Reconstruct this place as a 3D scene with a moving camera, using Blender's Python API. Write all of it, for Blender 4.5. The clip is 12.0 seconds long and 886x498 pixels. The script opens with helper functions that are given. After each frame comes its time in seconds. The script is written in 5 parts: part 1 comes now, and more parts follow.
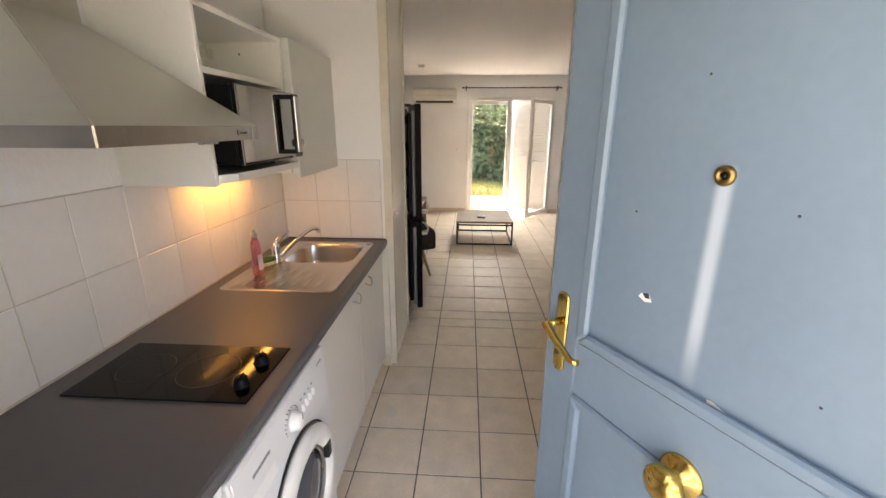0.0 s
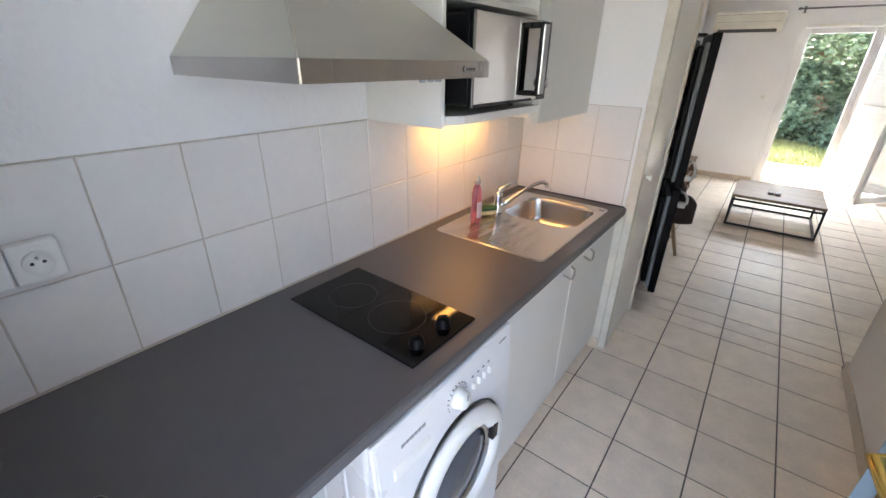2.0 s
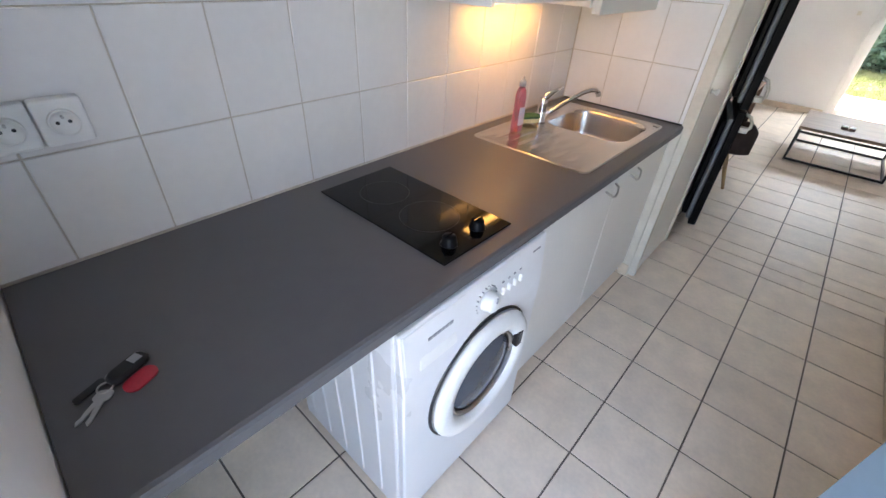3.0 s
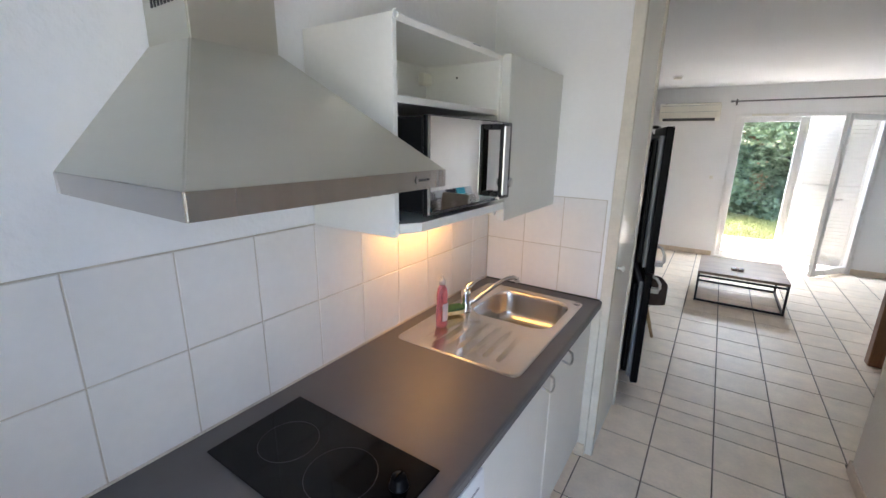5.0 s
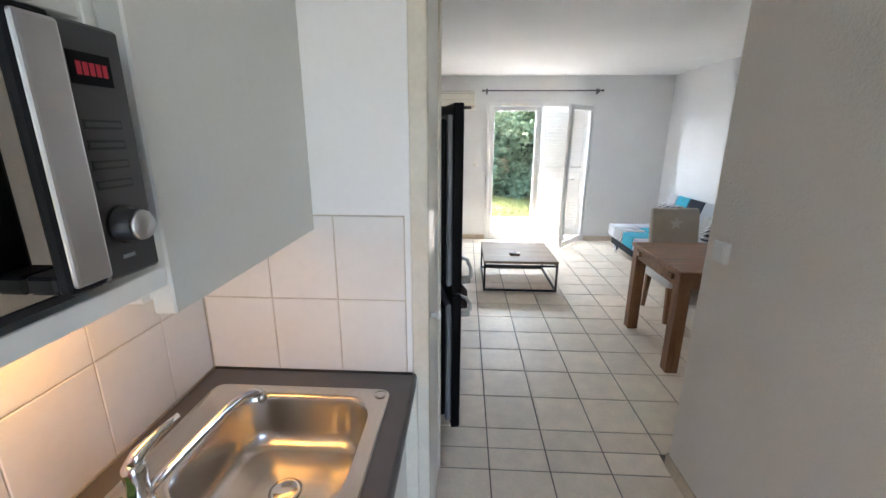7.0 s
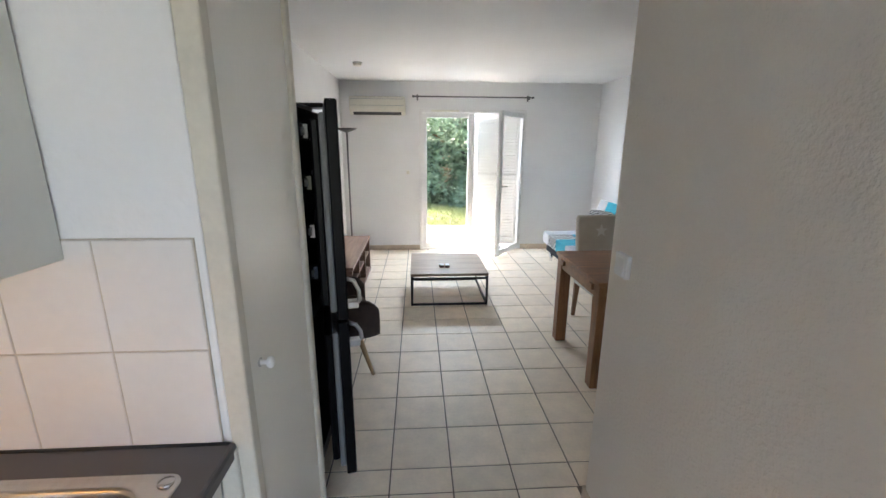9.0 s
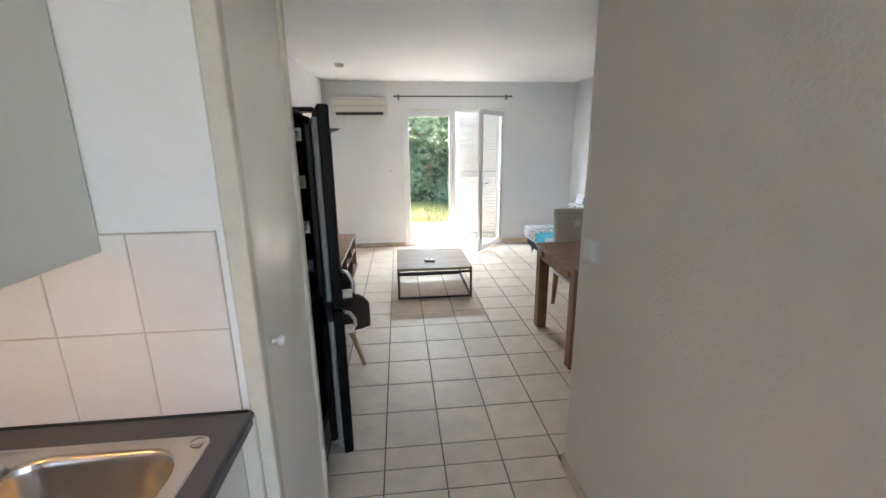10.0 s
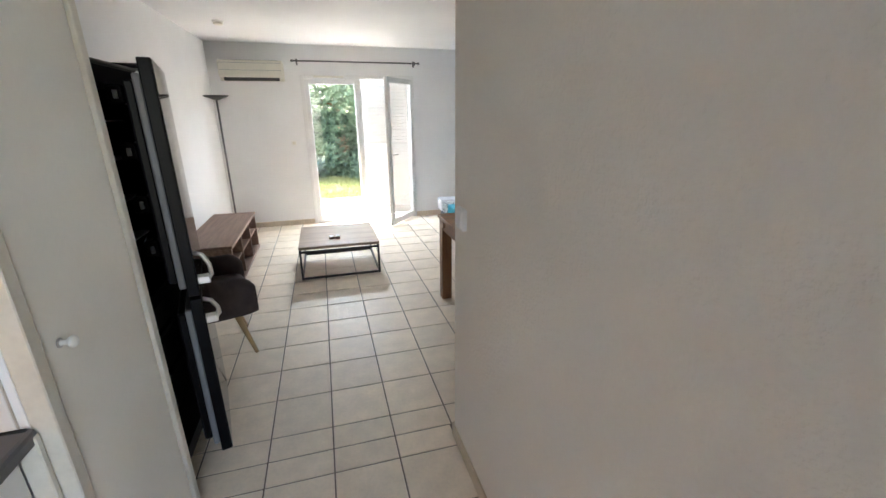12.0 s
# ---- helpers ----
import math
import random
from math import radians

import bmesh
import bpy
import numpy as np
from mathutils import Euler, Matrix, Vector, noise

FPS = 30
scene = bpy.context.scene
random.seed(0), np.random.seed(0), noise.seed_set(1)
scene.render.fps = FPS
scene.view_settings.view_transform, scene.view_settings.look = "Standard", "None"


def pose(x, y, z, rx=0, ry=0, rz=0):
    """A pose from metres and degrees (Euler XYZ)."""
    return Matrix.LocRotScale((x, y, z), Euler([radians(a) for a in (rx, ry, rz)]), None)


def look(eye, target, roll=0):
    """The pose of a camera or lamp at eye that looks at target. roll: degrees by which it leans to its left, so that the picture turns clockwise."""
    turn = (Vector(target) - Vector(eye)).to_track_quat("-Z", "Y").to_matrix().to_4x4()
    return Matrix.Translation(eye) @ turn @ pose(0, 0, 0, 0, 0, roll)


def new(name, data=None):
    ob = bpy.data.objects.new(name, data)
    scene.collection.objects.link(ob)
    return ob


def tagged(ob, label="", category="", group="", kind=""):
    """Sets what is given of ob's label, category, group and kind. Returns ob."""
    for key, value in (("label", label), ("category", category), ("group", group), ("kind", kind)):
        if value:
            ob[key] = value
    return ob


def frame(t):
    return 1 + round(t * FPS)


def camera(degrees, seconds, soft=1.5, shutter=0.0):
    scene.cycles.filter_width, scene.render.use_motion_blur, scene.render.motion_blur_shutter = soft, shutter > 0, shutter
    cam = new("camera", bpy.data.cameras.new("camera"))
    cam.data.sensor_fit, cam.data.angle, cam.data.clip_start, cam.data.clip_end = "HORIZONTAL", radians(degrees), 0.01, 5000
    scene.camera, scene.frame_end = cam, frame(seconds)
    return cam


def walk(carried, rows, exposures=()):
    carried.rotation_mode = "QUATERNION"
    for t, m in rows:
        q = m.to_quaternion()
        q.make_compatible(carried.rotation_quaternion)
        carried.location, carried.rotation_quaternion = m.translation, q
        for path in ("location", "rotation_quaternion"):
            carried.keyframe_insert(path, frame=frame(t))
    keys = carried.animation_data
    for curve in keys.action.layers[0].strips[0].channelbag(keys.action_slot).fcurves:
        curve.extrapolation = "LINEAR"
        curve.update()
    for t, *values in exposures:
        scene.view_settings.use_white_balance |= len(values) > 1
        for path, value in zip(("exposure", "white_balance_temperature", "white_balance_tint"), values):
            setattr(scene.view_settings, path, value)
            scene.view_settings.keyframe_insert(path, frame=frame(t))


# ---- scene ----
cam = camera(94.5, 12.0)
EXPOSURES = [(0.0, 2.92, 8600, 23), (1.0, 2.85, 8500, 20), (2.0, 3.25, 6800, 18), (4.5, 3.22, 6550, 18), (5.5, 3.12, 6350, 16), (7.0, 3.28, 6350, 15), (9.0, 3.12, 6450, 15), (12.0, 3.35, 6650, 15)]
PATH = [
    (0, (1.152, 3.884, 1.586), (1.04, 5.798, 1.014), 0.2),
    (0.5, (1.124, 3.906, 1.558), (0.906, 5.79, 0.922), 0.0),
    (1, (1.119, 3.995, 1.55), (0.717, 5.835, 0.878), -0.6),
    (1.5, (1.118, 4.134, 1.58), (0.279, 5.813, 0.888), -0.3),
    (2, (1.125, 4.163, 1.587), (0.026, 5.609, 0.75), 1.0),
    (2.5, (1.104, 4.169, 1.505), (0.018, 5.431, 0.397), 2.6),
    (2.7, (1.088, 4.162, 1.48), (0.045, 5.385, 0.29), 3.5),
    (4.3, (1.159, 4.188, 1.654), (-0.109, 5.614, 1.053), 0.4),
    (4.5, (1.143, 4.203, 1.662), (-0.096, 5.674, 1.113), 0.4),
    (5, (1.035, 4.355, 1.65), (-0.03, 5.97, 1.143), 0.8),
    (5.5, (0.927, 4.556, 1.634), (0.135, 6.305, 1.074), 0.8),
    (6, (0.873, 4.818, 1.597), (0.314, 6.641, 0.993), 0.6),
    (6.5, (0.816, 5.057, 1.6), (0.445, 6.93, 1.007), 0.8),
    (7, (0.79, 5.253, 1.611), (0.691, 7.178, 1.079), 0.2),
    (7.2, (0.808, 5.309, 1.608), (0.732, 7.238, 1.096), 0.2),
    (8.8, (1.09, 5.561, 1.581), (1.159, 7.497, 1.084), 0.6),
    (9, (1.087, 5.515, 1.584), (1.209, 7.45, 1.093), 0.3),
    (9.5, (1.061, 5.394, 1.59), (1.255, 7.323, 1.098), 0.1),
    (10, (1.065, 5.359, 1.593), (1.266, 7.285, 1.092), -0.6),
    (10.5, (1.083, 5.32, 1.595), (1.359, 7.246, 1.133), 0.1),
    (11, (1.14, 5.312, 1.581), (1.614, 7.185, 1.064), -0.3),
    (11.5, (1.231, 5.375, 1.559), (1.643, 7.242, 0.973), -0.0),
    (12, (1.327, 5.403, 1.557), (1.847, 7.23, 0.933), -0.5),
]
walk(cam, [(t, look(eye, target, roll)) for t, eye, target, roll in PATH], EXPOSURES)

# ---- world and sun ----
world = bpy.data.worlds.new("sky")
scene.world = world
world.use_nodes = True
wn = world.node_tree.nodes
sky = wn.new("ShaderNodeTexSky")
sky.sky_type = 'NISHITA'
sky.sun_disc = False
sky.sun_elevation = radians(66)
sky.sun_rotation = radians(-40)
sky.ozone_density = 1.0
world.node_tree.links.new(sky.outputs[0], wn["Background"].inputs[0])
wn["Background"].inputs[1].default_value = 0.15
sun = new("sun", bpy.data.lights.new("sun", 'SUN'))
sun.data.energy, sun.data.angle, sun.data.color = 5.0, radians(0.5), (1.0, 0.95, 0.87)
sun.matrix_world = look((-5, 18, 20), (-5 + 0.27, 18 - 0.32, 20 - 0.91))
# daylight that enters at the open entrance door
entry_light = new("entrance_daylight", bpy.data.lights.new("entrance_daylight", 'AREA'))
entry_light.data.shape, entry_light.data.size, entry_light.data.size_y = 'RECTANGLE', 0.6, 1.3
entry_light.data.energy, entry_light.data.color = 0.46, (0.90, 0.95, 1.0)
entry_light.matrix_world = look((1.22, 3.83, 1.42), (0.6, 4.9, 1.15))
# daylight at the head of the garden door's opening
door_light = new("garden_daylight", bpy.data.lights.new("garden_daylight", 'AREA'))
door_light.data.shape, door_light.data.size, door_light.data.size_y = 'RECTANGLE', 0.74, 0.10
door_light.data.energy, door_light.data.color = 9.5, (0.72, 0.87, 1.0)
door_light.matrix_world = look((1.53, 12.02, 2.095), (1.53, 11.22, 1.45))
# warm strip under the wall cabinet
strip_light = new("strip_glow", bpy.data.lights.new("strip_glow", 'AREA'))
strip_light.data.shape, strip_light.data.size, strip_light.data.size_y = 'RECTANGLE', 0.44, 0.04
strip_light.data.energy, strip_light.data.color = 0.17, (1.0, 0.47, 0.085)
strip_light.matrix_world = pose(0.095, 5.70, 1.372, 0, 0, 90)


# ---- materials ----
def mat(name, col, rough=0.5, metal=0.0, var=0.06, scale=6.0, fine=90.0, bump=0.05, coat=0.0, rnd=0.0,
        stretch=(1, 1, 1), rvar=0.08, dist=0.002, spec=0.5, tint=None):
    """Colour that varies at two scales, roughness that varies, fine relief. rnd: brightness from piece to piece."""
    m = bpy.data.materials.new(name)
    m.use_nodes = True
    n, l = m.node_tree.nodes, m.node_tree.links
    p = n["Principled BSDF"]
    geo = n.new("ShaderNodeNewGeometry")
    mp = n.new("ShaderNodeMapping")
    mp.inputs["Scale"].default_value = stretch
    l.new(geo.outputs["Position"], mp.inputs["Vector"])
    a, b = n.new("ShaderNodeTexNoise"), n.new("ShaderNodeTexNoise")
    for t, s, d in ((a, scale, 4), (b, fine, 3)):
        t.inputs["Scale"].default_value = s
        t.inputs["Detail"].default_value = d
        l.new(mp.outputs[0], t.inputs["Vector"])
    mix = n.new("ShaderNodeMix")
    mix.data_type = 'RGBA'
    lo = tint if tint else tuple(c * (1 - 2 * var) for c in col)
    mix.inputs["A"].default_value = (*lo, 1)
    mix.inputs["B"].default_value = (*(min(c * (1 + var), 1) for c in col), 1)
    blend = n.new("ShaderNodeMath")
    blend.operation = 'MULTIPLY_ADD'
    l.new(b.outputs["Fac"], blend.inputs[0])
    blend.inputs[1].default_value = 0.5
    l.new(a.outputs["Fac"], blend.inputs[2])
    rng = n.new("ShaderNodeMapRange")
    rng.inputs["From Min"].default_value, rng.inputs["From Max"].default_value = 0.5, 1.0
    l.new(blend.outputs[0], rng.inputs["Value"])
    l.new(rng.outputs[0], mix.inputs["Factor"])
    colour = mix.outputs["Result"]
    if rnd:
        info, hsv = n.new("ShaderNodeObjectInfo"), n.new("ShaderNodeHueSaturation")
        r2 = n.new("ShaderNodeMapRange")
        r2.inputs["To Min"].default_value, r2.inputs["To Max"].default_value = 1 - rnd, 1 + rnd
        l.new(info.outputs["Random"], r2.inputs["Value"])
        l.new(r2.outputs[0], hsv.inputs["Value"])
        l.new(colour, hsv.inputs["Color"])
        colour = hsv.outputs[0]
    l.new(colour, p.inputs["Base Color"])
    rr = n.new("ShaderNodeMapRange")
    rr.inputs["To Min"].default_value, rr.inputs["To Max"].default_value = max(rough - rvar, 0.02), min(rough + rvar, 1)
    l.new(a.outputs["Fac"], rr.inputs["Value"])
    l.new(rr.outputs[0], p.inputs["Roughness"])
    p.inputs["Metallic"].default_value = metal
    p.inputs["Coat Weight"].default_value = coat
    p.inputs["Specular IOR Level"].default_value = spec
    if bump:
        bp = n.new("ShaderNodeBump")
        bp.inputs["Strength"].default_value, bp.inputs["Distance"].default_value = bump, dist
        l.new(b.outputs["Fac"], bp.inputs["Height"])
        l.new(bp.outputs[0], p.inputs["Normal"])
    return m


def glass(name, col=(1, 1, 1), rough=0.0):
    m = bpy.data.materials.new(name)
    m.use_nodes = True
    p = m.node_tree.nodes["Principled BSDF"]
    p.inputs["Base Color"].default_value = (*col, 1)
    p.inputs["Roughness"].default_value = rough
    p.inputs["Transmission Weight"].default_value = 1.0
    p.inputs["IOR"].default_value = 1.45
    return m


def glow(name, col, strength):
    m = bpy.data.materials.new(name)
    m.use_nodes = True
    p = m.node_tree.nodes["Principled BSDF"]
    p.inputs["Base Color"].default_value = (*col, 1)
    p.inputs["Emission Color"].default_value = (*col, 1)
    p.inputs["Emission Strength"].default_value = strength
    return m


def zebra_mat(name, dark, light):
    m = bpy.data.materials.new(name)
    m.use_nodes = True
    n, l = m.node_tree.nodes, m.node_tree.links
    geo, w, ramp = n.new("ShaderNodeNewGeometry"), n.new("ShaderNodeTexWave"), n.new("ShaderNodeValToRGB")
    w.inputs["Scale"].default_value, w.inputs["Distortion"].default_value = 11, 5
    w.inputs["Detail"].default_value, w.inputs["Detail Scale"].default_value = 1, 1.2
    w.bands_direction = 'DIAGONAL'
    l.new(geo.outputs["Position"], w.inputs["Vector"])
    ramp.color_ramp.elements[0].position, ramp.color_ramp.elements[1].position = 0.47, 0.53
    ramp.color_ramp.elements[0].color, ramp.color_ramp.elements[1].color = (*dark, 1), (*light, 1)
    l.new(w.outputs["Fac"], ramp.inputs[0])
    p = n["Principled BSDF"]
    l.new(ramp.outputs[0], p.inputs["Base Color"])
    p.inputs["Roughness"].default_value = 0.9
    return m


WALL = mat("wall_plaster", (0.86, 0.862, 0.862), 0.75, var=0.015, scale=2.5, fine=48, bump=0.4, dist=0.006)
# same white plaster, with the passage's warm bounce light put into the colour
PASSW = mat("warm_lit_wall_plaster", (0.86, 0.80, 0.72), 0.75, var=0.012, scale=2.5, fine=85, bump=0.8, dist=0.005)
CEIL = mat("ceiling_paint", (0.82, 0.825, 0.825), 0.8, var=0.02, scale=1.5, fine=80, bump=0.2)
DOORW = mat("closet_paint", (0.88, 0.86, 0.79), 0.30, rvar=0.015, var=0.015, scale=3, fine=60, bump=0.06)
TRIMW = mat("painted_trim", (0.70, 0.66, 0.57), 0.45, var=0.05, scale=9, fine=70, bump=0.1)
FLOORT = mat("floor_tile", (0.88, 0.76, 0.615), 0.50, var=0.06, scale=9, fine=60, bump=0.05, rnd=0.05, rvar=0.1)
GROUT = mat("floor_grout", (0.17, 0.135, 0.105), 0.9, var=0.15, scale=12, fine=150, bump=0.3)
SKIRT = mat("skirting_tile", (0.66, 0.55, 0.42), 0.4, var=0.08, scale=8, fine=60, bump=0.05, rnd=0.05)
WTILE = mat("wall_tile", (0.80, 0.78, 0.76), 0.16, var=0.02, scale=5, fine=40, bump=0.03, rnd=0.02)
WGROUT = mat("wall_grout", (0.60, 0.54, 0.46), 0.9, var=0.12, scale=14, fine=150, bump=0.2)
WORKTOP = mat("worktop_laminate", (0.105, 0.103, 0.108), 0.42, var=0.035, scale=20, fine=420, bump=0.08, rvar=0.06)
MELA = mat("white_melamine", (0.79, 0.78, 0.74), 0.35, var=0.02, scale=4, fine=60, bump=0.03)
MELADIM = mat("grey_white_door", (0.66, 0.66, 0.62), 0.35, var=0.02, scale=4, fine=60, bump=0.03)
ENAMEL = mat("white_enamel", (0.77, 0.78, 0.79), 0.30, var=0.015, scale=3, fine=50, bump=0.02)
PLASTW = mat("white_plastic", (0.86, 0.86, 0.84), 0.35, var=0.02, scale=8, fine=90, bump=0.03)
PLASTG = mat("grey_plastic", (0.32, 0.33, 0.35), 0.4, var=0.05, scale=8, fine=90, bump=0.03)
ACW = mat("ivory_plastic", (0.78, 0.75, 0.66), 0.4, var=0.02, scale=6, fine=80, bump=0.02)
BLACKGL = mat("black_glass", (0.004, 0.004, 0.005), 0.06, var=0.1, scale=5, fine=50, bump=0.0, rvar=0.03, spec=0.18)
DRUMGL = mat("drum_glass", (0.060, 0.074, 0.098), 0.14, var=0.06, scale=3, fine=50, bump=0.0, spec=0.4, rvar=0.04)
BLACKP = mat("black_plastic", (0.012, 0.012, 0.013), 0.3, var=0.1, scale=8, fine=90, bump=0.03)
BLACKM = mat("black_metal", (0.015, 0.015, 0.016), 0.42, var=0.1, scale=10, fine=120, bump=0.04)
SEAL = mat("rubber_seal", (0.26, 0.26, 0.27), 0.6, var=0.06, scale=12, fine=90, bump=0.05)
FRIDGEB = mat("fridge_black", (0.007, 0.007, 0.008), 0.32, var=0.1, scale=10, fine=120, bump=0.02, spec=0.08)
TAUPE = mat("taupe_strip", (0.20, 0.185, 0.165), 0.5, var=0.05, scale=8, fine=90, bump=0.02)
STEEL = mat("hood_steel", (0.62, 0.61, 0.545), 0.40, 1.0, var=0.012, scale=3, fine=60, bump=0.03, stretch=(1, 1, 14), rvar=0.025)
STEELS = mat("hood_band_steel", (0.55, 0.52, 0.49), 0.26, 1.0, var=0.05, scale=3, fine=60, bump=0.04, stretch=(1, 14, 1), rvar=0.05)
SINKS = mat("sink_steel", (0.62, 0.59, 0.55), 0.24, 1.0, var=0.06, scale=6, fine=90, bump=0.05, stretch=(1, 0.2, 1), rvar=0.07)
CHROME = mat("chrome", (0.80, 0.80, 0.81), 0.07, 1.0, var=0.02, scale=10, fine=90, bump=0.0, rvar=0.03)
NICKEL = mat("satin_nickel", (0.55, 0.54, 0.52), 0.3, 1.0, var=0.04, scale=10, fine=120, bump=0.02)
RODM = mat("grey_rod_metal", (0.16, 0.16, 0.17), 0.4, 0.7, var=0.06, scale=10, fine=120, bump=0.02)
MIRRORG = mat("mirror_glass", (0.68, 0.655, 0.615), 0.025, 1.0, var=0.01, scale=4, fine=60, bump=0.0, rvar=0.01)
SATIN = mat("satin_silver", (0.58, 0.57, 0.57), 0.34, 1.0, var=0.02, scale=6, fine=80, bump=0.02, stretch=(1, 1, 0.1))
GREYPAN = mat("dark_grey_panel", (0.055, 0.053, 0.052), 0.35, var=0.05, scale=8, fine=90, bump=0.02)
BRASS = mat("polished_brass", (0.72, 0.47, 0.13), 0.16, 1.0, var=0.07, scale=14, fine=120, bump=0.02, rvar=0.08)
DBRASS = mat("dull_brass", (0.35, 0.22, 0.08), 0.35, 1.0, var=0.1, scale=20, fine=150, bump=0.05)
BLUE = mat("blue_paint", (0.17, 0.245, 0.31), 0.45, var=0.045, scale=2.2, fine=45, bump=0.10, rvar=0.08)


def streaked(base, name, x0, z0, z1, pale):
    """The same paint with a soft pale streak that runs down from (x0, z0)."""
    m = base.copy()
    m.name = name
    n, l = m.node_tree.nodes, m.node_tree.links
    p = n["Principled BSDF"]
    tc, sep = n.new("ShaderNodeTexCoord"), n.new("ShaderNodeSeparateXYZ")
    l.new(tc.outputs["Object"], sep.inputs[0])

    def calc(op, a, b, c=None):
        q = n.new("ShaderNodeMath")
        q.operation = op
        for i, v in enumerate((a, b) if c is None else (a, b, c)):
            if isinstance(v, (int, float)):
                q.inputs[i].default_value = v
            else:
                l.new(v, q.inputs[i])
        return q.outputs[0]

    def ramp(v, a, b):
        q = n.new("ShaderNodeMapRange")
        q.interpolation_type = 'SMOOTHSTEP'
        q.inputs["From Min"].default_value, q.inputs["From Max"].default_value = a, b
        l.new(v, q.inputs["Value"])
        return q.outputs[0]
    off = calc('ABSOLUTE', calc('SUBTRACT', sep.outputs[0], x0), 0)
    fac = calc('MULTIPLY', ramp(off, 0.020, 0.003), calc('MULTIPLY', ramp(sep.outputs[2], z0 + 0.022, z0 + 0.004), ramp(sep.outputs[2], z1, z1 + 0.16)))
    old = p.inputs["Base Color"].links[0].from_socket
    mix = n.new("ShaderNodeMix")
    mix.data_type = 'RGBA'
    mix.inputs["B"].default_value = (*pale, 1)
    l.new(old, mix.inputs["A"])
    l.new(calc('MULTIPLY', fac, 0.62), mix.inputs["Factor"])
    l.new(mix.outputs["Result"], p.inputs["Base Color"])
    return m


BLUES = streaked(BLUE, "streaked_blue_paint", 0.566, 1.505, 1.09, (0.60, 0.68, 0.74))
CREAM = mat("bare_cream_patch", (0.68, 0.66, 0.56), 0.7, var=0.08, scale=30, fine=150, bump=0.1)
PVC = mat("white_pvc", (0.82, 0.82, 0.81), 0.3, var=0.015, scale=5, fine=60, bump=0.01)
SHUT = mat("shutter_paint", (0.62, 0.62, 0.60), 0.5, var=0.02, scale=5, fine=80, bump=0.05)
PANE = glass("window_glass")
WOOD = mat("brown_wood", (0.34, 0.165, 0.075), 0.42, var=0.22, scale=5, fine=45, bump=0.08, stretch=(0.6, 6, 6), tint=(0.19, 0.085, 0.038))
WOODY = mat("brown_leg_wood", (0.30, 0.14, 0.06), 0.42, var=0.2, scale=5, fine=45, bump=0.08, stretch=(7, 7, 0.6), tint=(0.17, 0.075, 0.032))
WOODT = mat("media_unit_wood", (0.25, 0.155, 0.115), 0.5, var=0.2, scale=5, fine=45, bump=0.08, stretch=(6, 0.6, 6), tint=(0.16, 0.085, 0.052))
CTOP = mat("coffee_table_wood", (0.36, 0.25, 0.17), 0.45, var=0.18, scale=4, fine=40, bump=0.06, stretch=(0.6, 7, 7), tint=(0.25, 0.165, 0.11))
PALEW = mat("pale_wood", (0.56, 0.37, 0.18), 0.45, var=0.12, scale=5, fine=50, bump=0.05, stretch=(6, 6, 0.6))
BROWNF = mat("dark_brown_fabric", (0.065, 0.045, 0.040), 0.95, var=0.2, scale=12, fine=500, bump=0.4)
COVER = mat("beige_slipcover", (0.62, 0.57, 0.50), 0.95, var=0.06, scale=6, fine=400, bump=0.3)
COVERW = mat("white_cloth", (0.80, 0.78, 0.74), 0.95, var=0.03, scale=6, fine=400, bump=0.3)
GREYF = mat("pale_grey_fabric", (0.52, 0.53, 0.56), 0.95, var=0.05, scale=6, fine=420, bump=0.3)
TURQ = mat("turquoise_fabric", (0.045, 0.38, 0.52), 0.95, var=0.08, scale=6, fine=420, bump=0.3)
CHARF = mat("charcoal_fabric", (0.03, 0.033, 0.045), 0.95, var=0.12, scale=6, fine=420, bump=0.3)
ZEBRA = zebra_mat("zebra_fabric", (0.02, 0.02, 0.025), (0.72, 0.72, 0.72))
PINK = glass("pink_liquid", (0.98, 0.60, 0.66), 0.06)
PINKB = mat("pink_soap_bottle", (0.88, 0.30, 0.38), 0.14, var=0.05, scale=20, fine=90, bump=0.0, coat=0.3)
PINKB.node_tree.nodes["Principled BSDF"].inputs["Transmission Weight"].default_value = 0.78
PINKP = mat("pink_soap", (0.72, 0.22, 0.27), 0.2, var=0.06, scale=20, fine=90, bump=0.0, coat=0.5)
LABELW = mat("bottle_label", (0.75, 0.62, 0.64), 0.5, var=0.05, scale=60, fine=200, bump=0.0)
GREEN = mat("green_scourer", (0.03, 0.11, 0.05), 0.95, var=0.2, scale=40, fine=400, bump=0.6)
SPONGE = mat("yellow_sponge", (0.72, 0.63, 0.35), 0.95, var=0.12, scale=40, fine=300, bump=0.5)
RED = mat("red_leather", (0.42, 0.02, 0.04), 0.5, var=0.1, scale=30, fine=200, bump=0.1)
REDLED = glow("red_display", (0.42, 0.012, 0.03), 0.012)
RINGM = mat("hob_print", (0.028, 0.028, 0.032), 0.4, var=0.1, scale=30, fine=100, bump=0.0)
INK = mat("dark_print", (0.03, 0.03, 0.03), 0.5, var=0.1, scale=30, fine=100, bump=0.0)
PATIO = mat("pale_concrete", (0.70, 0.68, 0.64), 0.9, var=0.08, scale=3, fine=60, bump=0.3)
SOIL = mat("lawn_soil", (0.10, 0.12, 0.035), 0.95, var=0.25, scale=2, fine=40, bump=0.6, tint=(0.12, 0.10, 0.05))
LEAFD = mat("leaf_green", (0.27, 0.36, 0.24), 0.30, var=0.35, scale=5.0, fine=22, bump=0.0, tint=(0.05, 0.10, 0.05))
